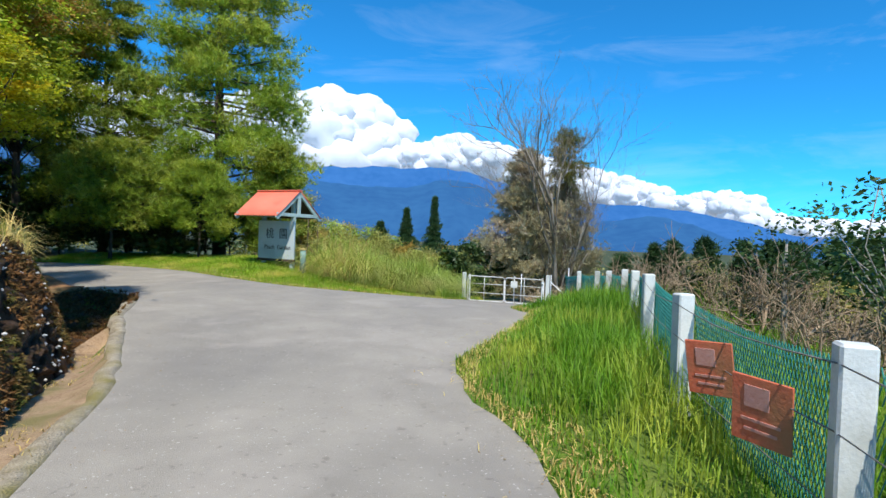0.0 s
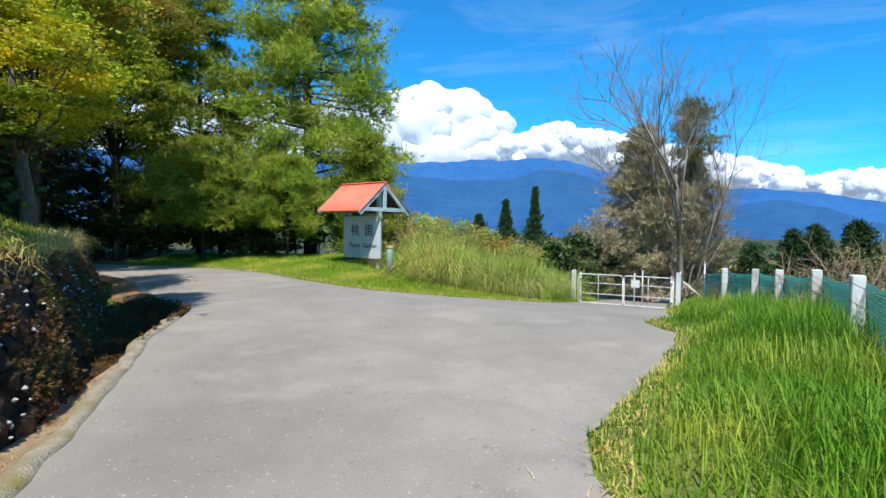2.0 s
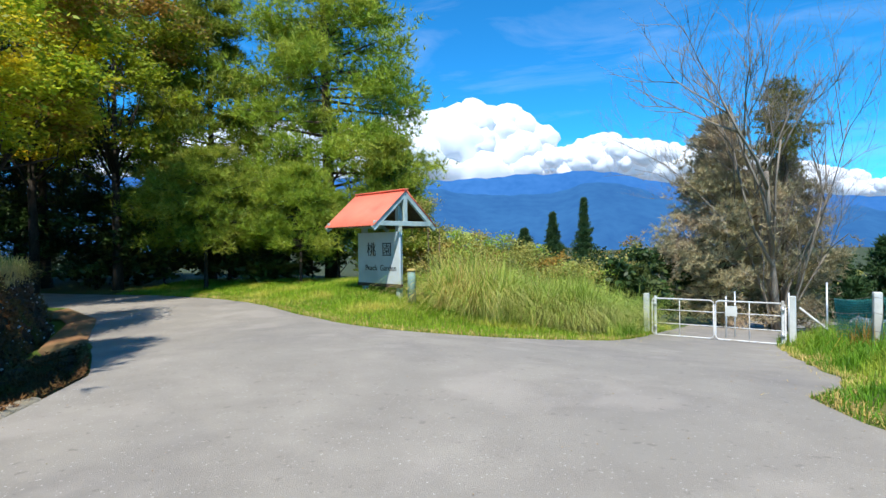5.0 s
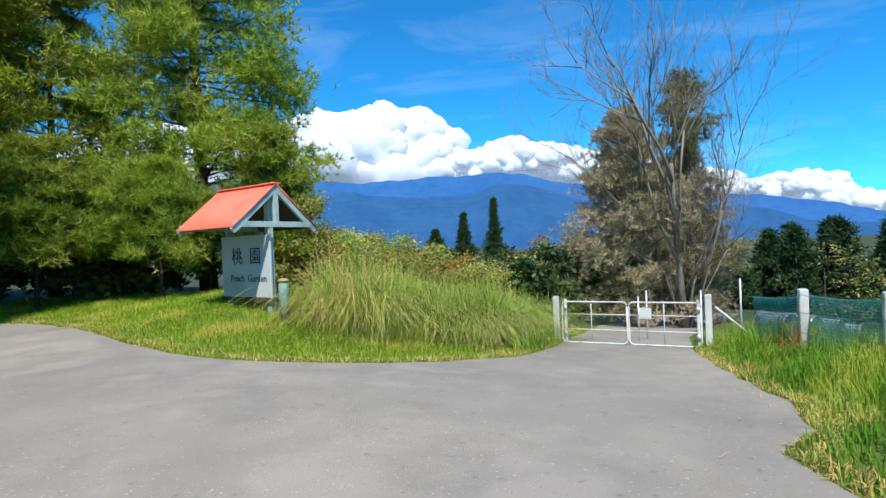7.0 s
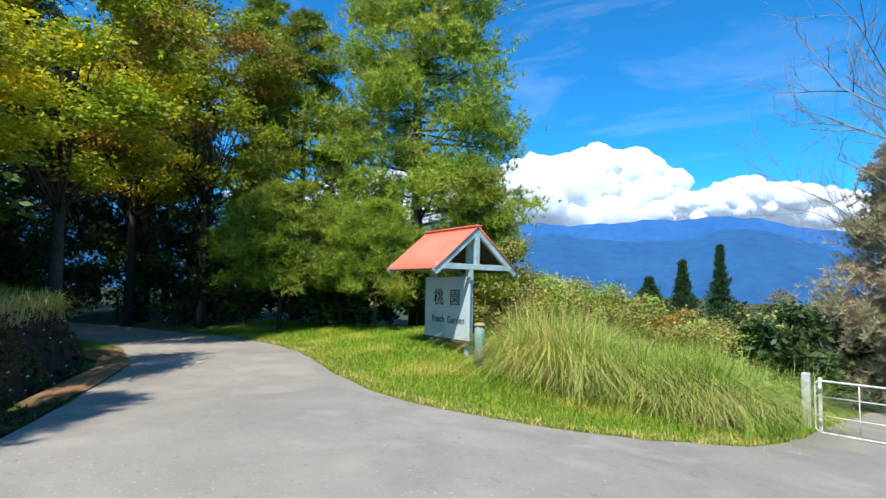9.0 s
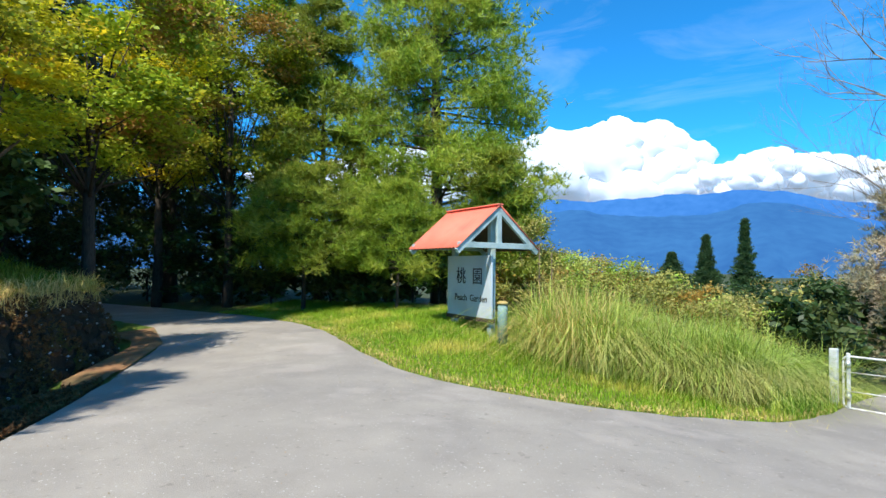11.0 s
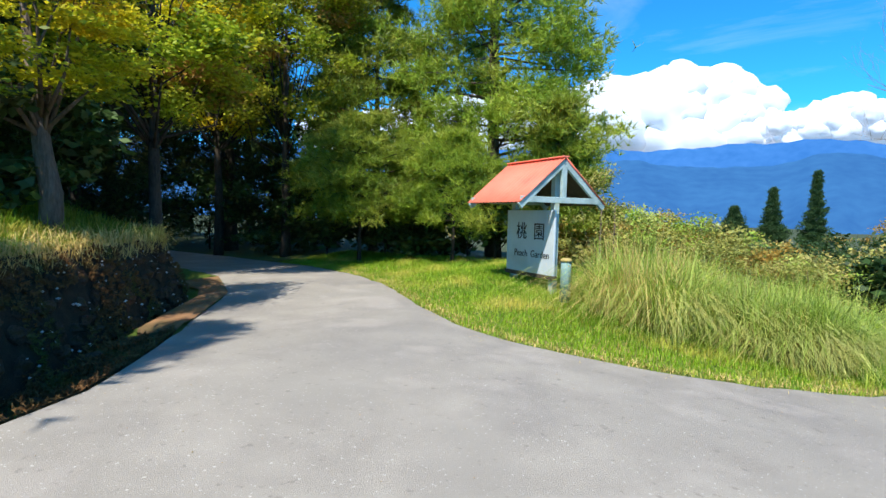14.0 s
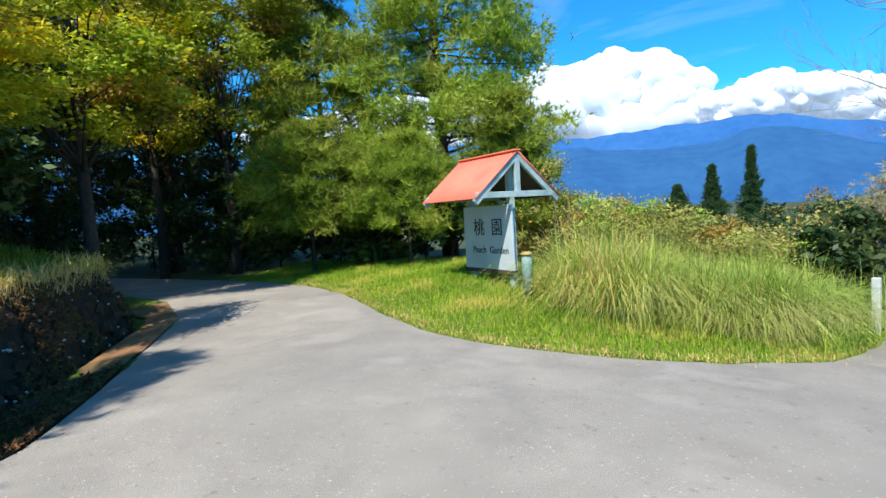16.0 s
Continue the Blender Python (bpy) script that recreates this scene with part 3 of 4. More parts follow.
for (x, y), (ux, uy) in zip(dens, normals):
    z0 = float(foot_z(y)) - 0.1
    top = z0 + 0.1 + WALL_H + wr.uniform(-0.04, 0.04)
    prof = [(0, z0)] + [(-BATTER * (k / 4) ** 1.25, z0 + (top - z0) * k / 4) for k in (1, 2, 3, 4)] + [(-BATTER - 0.55, top + 0.05), (-BATTER - 0.55, z0)]
    for k, (o, z) in enumerate(prof):
        o += wr.uniform(-0.05, 0.05) if k < 5 else 0
        vs.append((x + ux * o, y + uy * o, z))
np_ = 7
for i in range(len(dens) - 1):
    for k in range(np_ - 1):
        fs.append((i * np_ + k, (i + 1) * np_ + k, (i + 1) * np_ + k + 1, i * np_ + k + 1))
wall = tagged(mesh_object("retaining_wall", vs, fs, MORTAR, smooth=True), "mossy rubble stone retaining wall beside the road", "wall", kind="structure")

# worn pale lip of the asphalt along the gutter
lip = [(x - 0.02, y) for x, y in wiggle([p for p in LEFT if -6 <= p[1] <= 9.6], 0.3, 0.025, 16)]
vs = []
for i, (x, y) in enumerate(lip):
    w = 0.10 + 0.05 * math.sin(1.9 * i) * math.sin(0.7 * i + 1)
    for o, dz in ((0.05, -0.01), (0.04, 0.022), (-0.3 * w, 0.034 + wr.uniform(-0.006, 0.006)), (-w, 0.02), (-w - 0.03, -0.09)):
        vs.append((x + o, y + 0.35 * o, float(road_z(x, y)) + dz))
fs = [(i * 5 + k, (i + 1) * 5 + k, (i + 1) * 5 + k + 1, i * 5 + k + 1) for i in range(len(lip) - 1) for k in range(4)]
tagged(mesh_object("gutter_lip", vs, fs, LIP, smooth=True), "worn pale concrete lip beside the mud gutter", "kerb", kind="structure")


# ---- notice sign with a little roof ----
def text_mesh(name, body, size, at, turn, mat, parent):
    cu = bpy.data.curves.new(name, "FONT")
    cu.body, cu.size, cu.align_x, cu.align_y, cu.extrude = body, size, "CENTER", "CENTER", 0.004
    tmp = new(name + "_curve", cu)
    bpy.context.view_layer.update()
    me = bpy.data.meshes.new_from_object(tmp.evaluated_get(bpy.context.evaluated_depsgraph_get()))
    bpy.data.objects.remove(tmp)
    me.transform(Matrix.Translation(at) @ turn)
    me.materials.clear()
    me.materials.append(mat)
    ob = new(name, me)
    ob.parent = parent
    return ob


SIGN = (-5.05, 18.9, 0.62, 151.4)
RIDGE, DROP, LEN, HALF = 2.58, 0.90, 2.02, 1.06
sign = empty("notice_sign", pose(SIGN[0], SIGN[1], SIGN[2], 0, 0, SIGN[3]), "teal timber notice board with a red gabled roof on the verge", "sign")
for x, lab in ((0.30, ""), (1.72, "")):
    part("post", box((0.13, 0.13, RIDGE - 0.10 + 0.35), (x, 0, (RIDGE - 0.10 - 0.35) / 2)), TEAL, sign)
board = part("panel", box((1.72, 0.05, 1.36), (1.0, 0.10, 0.85)), PANEL, sign, "white board with black lettering")
part("bottom_rail", box((1.80, 0.09, 0.09), (1.0, 0.09, 0.13)), UNDER, sign)
slope = math.atan2(DROP, HALF)
for side in (1, -1):
    # corrugated sheet
    nvx, nvy = 61, 3
    vs, fs = [], []
    for j in range(nvy):
        for i in range(nvx):
            x = -0.02 + (LEN + 0.04) * i / (nvx - 1)
            t = j / (nvy - 1) * 1.03
            wv = 0.012 * math.cos(2 * math.pi * x / 0.135)
            vs.append((x, side * (HALF * t + math.sin(slope) * wv), RIDGE + 0.015 - DROP * t + math.cos(slope) * wv))
    for j in range(nvy - 1):
        for i in range(nvx - 1):
            fs.append((j * nvx + i, j * nvx + i + 1, (j + 1) * nvx + i + 1, (j + 1) * nvx + i))
    m = mesh_object("roof_sheet", vs, fs, RED_ROOF, sign, "red corrugated roof sheet", smooth=True)
    th = m.modifiers.new("thick", "SOLIDIFY")
    th.thickness, th.offset = 0.012, 1.0
    # boards under the sheet
    part("roof_board", box((LEN - 0.10, math.hypot(HALF, DROP) - 0.05, 0.02), (LEN / 2, side * HALF / 2, RIDGE - DROP / 2 - 0.035), 0.003, Matrix.Rotation(-side * slope, 4, "X")), UNDER, sign, "dark roof underside")
for x in (0.05, LEN - 0.05):
    part("tie_beam", box((0.08, 2 * HALF - 0.06, 0.12), (x, 0, RIDGE - DROP + 0.055)), TEAL, sign)
    part("king_post", box((0.07, 0.12, DROP - 0.12), (x, 0, RIDGE - DROP / 2 - 0.03)), TEAL, sign)
    for side in (1, -1):
        part("rafter", box((0.075, math.hypot(HALF, DROP) + 0.02, 0.12), (x, side * HALF / 2, RIDGE - DROP / 2 - 0.075), 0.006, Matrix.Rotation(-side * slope, 4, "X")), TEAL, sign)
part("ridge_cap", box((LEN + 0.06, 0.16, 0.03), (LEN / 2, 0, RIDGE + 0.035), 0.012), RED_ROOF, sign, "red ridge cap")
face = Matrix.Rotation(math.pi, 4, "Z") @ Matrix.Rotation(math.pi / 2, 4, "X")
text_mesh("lettering", "\u6843", 0.40, (1.28, 0.130, 1.05), face, INK, board)
text_mesh("lettering", "\u5712", 0.40, (0.64, 0.130, 1.05), face, INK, board)
text_mesh("lettering", "Peach", 0.215, (1.29, 0.130, 0.58), face, INK, board)
text_mesh("lettering", "Garden", 0.215, (0.60, 0.130, 0.58), face, INK, board)

stump = empty("short_post", pose(-4.78, 18.42, 0.56), "short teal painted round post with a straw-topped cap", "post")
tubes("shaft", [([(0, 0, -0.2), (0, 0, 0.3), (0, 0, 0.6)], [0.105, 0.1, 0.1])], TEAL_DARK, stump, sides=14)
tubes("cap", [([(0, 0, 0.6), (0, 0, 0.63), (0, 0, 0.66)], [0.12, 0.115, 0.07])], STRAW, stump, "bleached straw cap", sides=14)


# ---- gate ----
GL, GR = Vector((0.885, 20.5, -0.66)), Vector((3.85, 19.37, -0.60))
for p in (GL, GR):
    g = empty("gate_post", pose(p.x, p.y, p.z, 0, 0, -22), "square white concrete gate post", "post", "gate posts")
    part("shaft", box((0.125, 0.125, 1.45), (0, 0, 0.41), 0.012), CONCRETE, g)
across = (GR - GL)
across.z = 0
span = across.length
yaw = math.degrees(math.atan2(across.y, across.x))


def round_frame(w, h, r=0.09):
    pts = []
    for cx, cz, a0 in ((w - r, h - r, 0), (r, h - r, 90), (r, r, 180), (w - r, r, 270)):
        for k in range(5):
            a = radians(a0 + 22.5 * k)
            pts.append((cx + r * math.cos(a), 0, cz + r * math.sin(a)))
    return pts + [pts[0]]


def gate_leaf(m, w, bars, hinge_x):
    leaf = empty("gate_leaf", m, "closed white tubular steel farm gate leaf", "gate", "gate leaves")
    h = 0.92
    fr = round_frame(w, h)
    tubes("frame", [(fr, [0.018] * len(fr))], WHITE_METAL, leaf)
    for z in (0.30, 0.64):
        tubes("rail", [([(0, 0, z), (w, 0, z)], [0.011] * 2)], WHITE_METAL, leaf)
    for x in bars:
        tubes("bar", [([(x, 0.005, 0), (x, 0.005, h)], [0.011] * 2)], WHITE_METAL, leaf)
    hp = part("hinge_post", box((0.055, 0.055, 1.0), (hinge_x, 0, 0.48), 0.01), WHITE_METAL, leaf)
    for z in (0.2, 0.78):
        tubes("hinge", [([(hinge_x, -0.02, z - 0.05), (hinge_x, -0.02, z + 0.05)], [0.045, 0.045])], STEEL, hp, "galvanised steel hinge")
    return leaf


half = span / 2 - 0.16
zg = -0.56
gate_leaf(pose(GL.x, GL.y, zg, 0, 0, yaw) @ pose(0.14, 0, 0), half, (half * 0.46,), 0.08)
gate_leaf(pose(GL.x, GL.y, zg, 0, 0, yaw) @ pose(span / 2 + 0.02, 0, 0), half, (half * 0.5,), half - 0.05)
tag = empty("gate_notice", pose(GL.x, GL.y, zg, 0, 0, yaw) @ pose(span / 2 + 0.36, -0.04, 0.63), "small white notice plate hung on the gate", "sign")
part("plate", box((0.25, 0.012, 0.24), (0, 0, 0.06), 0.004), CONCRETE, tag)
for s in (-1, 1):
    tubes("hanger", [([(0.08 * s, 0, 0.18), (0.06 * s, 0.02, 0.28)], [0.006] * 2)], WIRE, tag, sides=5)

# ---- fence ----
POSTS = [(0.95, -2.6, 1.35), (1.25, -0.4, 1.38), (1.52, 1.85, 1.40), (1.85, 4.08, 1.38), (2.5, 6.5, 1.40), (3.2, 8.9, 1.32), (3.75, 11.0, 1.24), (4.05, 13.0, 1.10), (4.3, 14.8, 0.99), (4.27, 16.65, 0.87), (4.12, 18.2, 0.70)]
fence = empty("fence", pose(0, 0, 0), "green mesh fence on square white concrete posts", "fence")
fr_ = random.Random(8)
for x, y, top in POSTS[:-1]:   # the last stretch ends at the gate
    z0 = gz(x, y) - 0.2
    part("post", box((0.13, 0.13, top - z0), (x, y, (top + z0) / 2), 0.012, Matrix.Rotation(radians(fr_.uniform(-25, 5)), 4, "Z") @ Matrix.Rotation(radians(fr_.uniform(-1.5, 1.5)), 4, "X")), CONCRETE, fence)


def span_point(i, t, drop):
    (x0, y0, a), (x1, y1, b) = POSTS[i], POSTS[i + 1]
    x, y = x0 + (x1 - x0) * t, y0 + (y1 - y0) * t
    g = gz(x, y)
    top = a + (b - a) * t - 0.08 - 0.05 * math.sin(math.pi * t)
    return Vector((x + 0.08, y, g + (top - g) * drop))


for i in range(len(POSTS) - 1):
    n = 62
    lines = []
    for k in range(n):
        for s in (-1, 1):
            rows = []
            for j in range(7):
                t = (k + s * j * 1.6) / n
                if 0 <= t <= 1:
                    rows.append(span_point(i, t, 1 - j / 6.5))
            if len(rows) > 1:
                lines.append((rows, [0.0032] * len(rows)))
    tubes("mesh_panel", lines, NET, fence, "green diamond wire mesh", sides=3)
    for d in (1.0, 0.72, 0.4):
        rows = [span_point(i, t / 5, d) + Vector((-0.15, 0, 0)) for t in range(6)]
        tubes("wire", [(rows, [0.004] * 6)], WIRE, fence, sides=4)

for t, zt, tiltz in ((0.54, 1.18, 4), (0.20, 1.14, -3)):
    p = span_point(2, t, 1.0)
    pl = empty("fence_plaque", pose(p.x - 0.24, p.y, zt, -8, tiltz, 124 + tiltz), "faded red metal plaque hung on the fence", "sign", "red plaques on the fence")
    plate = part("plate", box((0.29, 0.012, 0.34), (0, 0, -0.17), 0.004), PLAQUE, pl)
    for w, h, x, z in ((0.12, 0.11, 0.02, -0.10), (0.19, 0.016, 0, -0.22), (0.16, 0.016, 0, -0.27)):
        part("marking", box((w, 0.004, h), (x, 0.008, z), 0.001), PLAQUE_MARK, plate, "pale worn marking")

# pipe posts by the gate
for x, y, h in ((4.75, 20.0, 1.55), (4.35, 21.2, 1.35), (3.3, 22.0, 1.4), (2.9, 21.2, 1.25)):
    pp = empty("pipe_post", pose(x, y, -0.75 - 0.12 * (y - 20)), "thin galvanised pipe post", "post", "pipe posts behind the gate")
    tubes("pipe", [([(0, 0, -0.3), (0, 0, h)], [0.022, 0.022])], STEEL, pp)
brace = empty("brace_pipe", pose(3.98, 19.35, -0.1), "white pipe bracing the gate post", "pipe")
tubes("pipe", [([(0, 0, 0.38), (0.95, 0.0, -0.45)], [0.022, 0.022])], WHITE_METAL, brace)


# ---- trees ----
def tree_base(name, x, y, label, z=None):
    return empty(name, pose(x, y, gz(x, y) if z is None else z), label, "tree")


def conifer(name, x, y, h, r, seed, mat, bark, label, low=0.12, branches=90, pads=1.6, tufts=9, needles=12, length=0.24, width=0.014, droop=0.15, shape=0.7, up=0.35, z=None, full=0.0):
    """A trunk with whorled limbs that carry pads of needle brushes. full: share of the inner limb that is clad too."""
    rng = np.random.default_rng(seed)
    e = tree_base(name, x, y, label, z)
    bend = rng.uniform(-0.02, 0.02, 2) * h
    stem = [(bend[0] * math.sin(2 * t), bend[1] * math.sin(3 * t), h * t - (0.3 if t == 0 else 0)) for t in np.linspace(0, 1, 9)]
    tubes("trunk", [(stem, [max(0.015 * h * (1 - 0.93 * t) * (1.25 if t == 0 else 1), 0.02) for t in np.linspace(0, 1, 9)])], bark, e, sides=10)
    limbs, cs, ds = [], [], []
    for k in range(branches):
        t = low + (1 - low) * ((k + rng.uniform(0, 1)) / branches) ** 0.9
        prof = min(1.0, (1 - t) / (1 - low) * 1.35 + 0.05) ** shape * min(1, 0.7 + (t - low) * 3)
        ln = r * prof * rng.uniform(0.62, 1.08)
        a = k * 2.399 + rng.uniform(-0.4, 0.4)
        d = np.array([math.cos(a), math.sin(a), 0])
        across_ = np.array([-d[1], d[0], 0])
        base = np.array([0, 0, h * t])
        rise = rng.uniform(-droop, up)
        pts = [base + d * ln * s + np.array([0, 0, ln * (rise * s - droop * s * s * 0.8 + 0.25 * up * s ** 3)]) for s in (0, 0.35, 0.7, 1.0)]
        limbs.append(([tuple(p) for p in pts], [0.012 + 0.012 * ln, 0.01 + 0.008 * ln, 0.012, 0.006]))
        for q in range(3 + int(ln * pads)):
            s = rng.uniform(0.30 * (1 - full), 1.0) ** 0.75
            c = np.array([np.interp(s, (0, 0.35, 0.7, 1), [p[i] for p in pts]) for i in range(3)])
            c = c + across_ * ln * 0.30 * rng.normal() * (1.15 - s) + np.array([0, 0, 0.06 * ln * rng.normal()])
            rad = 0.16 + 0.055 * ln
            m = c + rng.normal(size=(tufts, 3)) * np.array([rad, rad, rad * 0.5])
            cs.append(m)
            ds.append(np.tile(d * 0.5 + np.array([0, 0, 0.55]), (tufts, 1)))
    tubes("limb", limbs, bark, e, sides=4)["kind"] = "stuff"
    v, f = needle_data(np.concatenate(cs), np.concatenate(ds), needles, length, width, rng)
    mesh_object("crown", v, f, mat, e)
    return e


def broadleaf(name, x, y, h, r, seed, mats, bark, label, low=0.35, clumps=110, per=170, leaf=0.075, trunk=0.16, squash=0.75, z=None, centre=(0, 0), flat=0.5, clump=0.17):
    """A forked trunk with limbs to clumps of leaves."""
    rng = np.random.default_rng(seed)
    e = tree_base(name, x, y, label, z)
    fork = h * low * 0.8
    stem = [(0, 0, -0.3), (0.03, 0.02, fork * 0.5), (centre[0] * 0.15, centre[1] * 0.15, fork), (centre[0] * 0.6, centre[1] * 0.6, h * 0.72)]
    tubes("trunk", [(stem, [trunk * 1.25, trunk, trunk * 0.85, trunk * 0.3])], bark, e, sides=10)
    limbs, cents = [], []
    for k in range(clumps):
        u = unit(1, rng)[0]
        q = rng.uniform(0.35, 1.0) ** 0.5
        c = np.array([centre[0] + u[0] * r * q, centre[1] + u[1] * r * q, h * (low + 1) / 2 + u[2] * h * (1 - low) / 2 * q])
        if noise.noise(Vector((c[0] * 0.55 + seed, c[1] * 0.55, c[2] * 0.6))) < -0.22:
            continue
        cents.append(c)
        if k % 3 == 0:
            s = np.array([centre[0] * 0.15, centre[1] * 0.15, fork + 0.25 * max(c[2] - fork, 0) * rng.uniform(0.2, 1)])
            mid = (s + c) / 2 + rng.normal(size=3) * 0.12 * r + np.array([0, 0, 0.08 * r])
            limbs.append(([tuple(s), tuple(mid), tuple(c)], [trunk * 0.28, trunk * 0.14, 0.006]))
    tubes("limb", limbs, bark, e, sides=5)["kind"] = "stuff"
    for i, mt in enumerate(mats):
        cl = np.array(cents)[i::len(mats)]
        cen = np.repeat(cl, per, axis=0)
        rad = r * clump
        pts = cen + rng.normal(size=cen.shape) * np.array([rad, rad, rad * squash * 0.6])
        v, f = leaf_data(pts, leaf, rng, flat)
        mesh_object("crown", v, f, mt, e)
    return e


def twig_data(rng, start, aim, length, radius, depth, out_list, up=0.25, forks=3, spread=0.55):
    pts = [np.array(start, float)]
    d = np.array(aim, float)
    for k in range(3):
        d = d + rng.normal(size=3) * 0.13 + np.array([0, 0, up * 0.15])
        d /= np.linalg.norm(d)
        pts.append(pts[-1] + d * length / 3)
    out_list.append(([tuple(p) for p in pts], [radius, radius * 0.85, radius * 0.7, radius * (0.55 if depth else 0.25)]))
    if depth:
        for k in range(forks + (rng.uniform() < 0.5)):
            s = rng.uniform(0.3, 1.0)
            p = pts[0] + (pts[-1] - pts[0]) * s
            nd = d + spread * rng.normal(size=3) + np.array([0, 0, up])
            nd /= np.linalg.norm(nd)
            twig_data(rng, p, nd, length * rng.uniform(0.5, 0.78), radius * 0.52, depth - 1, out_list, up, forks, spread)


def bare_tree(name, x, y, seed, stems, bark, label, category="tree", z=None, depth=4, up=0.3, forks=3, spread=0.5, group=""):
    """stems: (lean x, lean y, length, radius)."""
    rng = np.random.default_rng(seed)
    e = empty(name, pose(x, y, gz(x, y) if z is None else z), label, category, group)
    for lx, ly, ln, rad in stems:
        lines = []
        d = np.array([lx, ly, 1.0])
        d /= np.linalg.norm(d)
        twig_data(rng, (lx * 0.3, ly * 0.3, -0.2), d, ln, rad, depth, lines, up, forks, spread)
        tubes("trunk", lines[:1], bark, e, sides=9)
        tubes("branch", lines[1:], bark, e, sides=3)["kind"] = "stuff"
    return e


# big pines behind the sign
PINE_LABEL = "tall bushy green pine tree behind the verge"
DENSE = dict(tufts=20, needles=8, length=0.32, width=0.018)
conifer("pine_tree", -10.9, 26.5, 19, 4.3, 11, PINE, BARK, PINE_LABEL, low=0.07, branches=150, shape=0.5, **DENSE)
conifer("pine_tree", -15.8, 25.2, 12.5, 3.4, 12, PINE, BARK, PINE_LABEL, low=0.06, branches=80, shape=0.6, **DENSE)
conifer("pine_tree", -20.4, 27.4, 18, 2.0, 13, PINE, BARK, "slim tall pine behind the forest edge", low=0.10, branches=80, shape=0.6, **DENSE)
SOFT = dict(tufts=17, needles=14, length=0.24, width=0.010)
LOW_LABEL = "low bushy pine at the forest edge"
conifer("pine_tree", -13.4, 21.8, 4.8, 2.6, 14, PINE, BARK_SHADED, LOW_LABEL, low=0.30, branches=46, shape=0.5, **SOFT)
conifer("pine_tree", -10.2, 22.6, 4.0, 2.2, 15, PINE, BARK_SHADED, LOW_LABEL, low=0.28, branches=40, shape=0.5, **SOFT)
conifer("pine_tree", -7.6, 24.6, 5.2, 1.5, 16, PINE, BARK, "small upright pine beside the tall pines", low=0.05, branches=44, shape=0.6, **DENSE)
# dark forest beside the branch road
CEDAR_LABEL = "tall dark cedar in the shaded forest"
# the southern cedars, partly out of view, are added to shade the forest
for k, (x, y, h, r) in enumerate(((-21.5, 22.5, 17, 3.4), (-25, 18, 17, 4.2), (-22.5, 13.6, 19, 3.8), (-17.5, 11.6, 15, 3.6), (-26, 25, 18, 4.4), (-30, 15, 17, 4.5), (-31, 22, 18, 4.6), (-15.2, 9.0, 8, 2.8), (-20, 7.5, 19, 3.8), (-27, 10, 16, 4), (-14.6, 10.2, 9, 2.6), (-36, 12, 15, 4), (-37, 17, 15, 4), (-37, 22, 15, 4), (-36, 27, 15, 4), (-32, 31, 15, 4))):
    conifer("cedar_tree", x, y, h, r, 30 + k, CEDAR, BARK_SHADED, CEDAR_LABEL, low=0.02 if x < -31 else 0.20, branches=90, tufts=8, needles=6, length=0.36, width=0.028, droop=0.3, up=0.1, shape=0.6, full=0.5)
# trees on the bank above the wall
broadleaf("maple_tree", -10.9, 12.0, 5.0, 1.75, 51, (MAPLE, MAPLE, BROAD), BARK, "spreading maple with layered yellow-green leaves on the bank", low=0.32, clumps=70, per=400, leaf=0.050, trunk=0.16, squash=0.24, clump=0.16, flat=0.75, centre=(0.0, -0.5))
broadleaf("broadleaf_tree", -9.4, 2.6, 7.0, 2.1, 52, (BROAD, MAPLE, BROAD), BARK, "broadleaf tree turning yellow on the bank", low=0.45, clumps=80, per=150)
# out of view; added to throw the shadow along the road edge
conifer("cedar_tree", -6.9, 5.0, 9.5, 1.8, 58, CEDAR, BARK_SHADED, "unseen cedar added on the bank to shade the road edge", low=0.40, branches=44, tufts=12, needles=9, length=0.30, width=0.026, droop=0.25, up=0.1, shape=0.6, full=0.3)
broadleaf("broadleaf_tree", -14.6, 15.6, 10.5, 2.9, 53, (BROAD, BROAD, MAPLE, BROAD, BROAD, AUTUMN), BARK_SHADED, "tall broadleaf tree with rusty tints at the forest edge", low=0.36, clumps=130, per=380, leaf=0.075, clump=0.115, flat=0.65)
broadleaf("broadleaf_tree", -14.2, 4.5, 6.5, 2.6, 54, (BROAD, MAPLE), BARK, "broadleaf tree turning yellow on the bank", low=0.3, clumps=120, per=150)
broadleaf("broadleaf_tree", -8.4, -0.6, 9.0, 3.0, 55, (BROAD,), BARK, "green broadleaf tree on the bank", low=0.3, clumps=100, per=140)
broadleaf("broadleaf_tree", -17.4, 22.0, 12.0, 2.9, 56, (BROAD, BROAD, AUTUMN, BROAD), BARK_SHADED, "broadleaf tree with rusty tints at the forest edge", low=0.36, clumps=110, per=330, leaf=0.075, clump=0.12, flat=0.65)
broadleaf("broadleaf_tree", -20.0, 20.9, 11.0, 2.6, 57, (BROAD, BROAD, MAPLE), BARK_SHADED, "broadleaf tree at the forest edge", low=0.40, clumps=100, per=300, leaf=0.075, clump=0.12, flat=0.65)
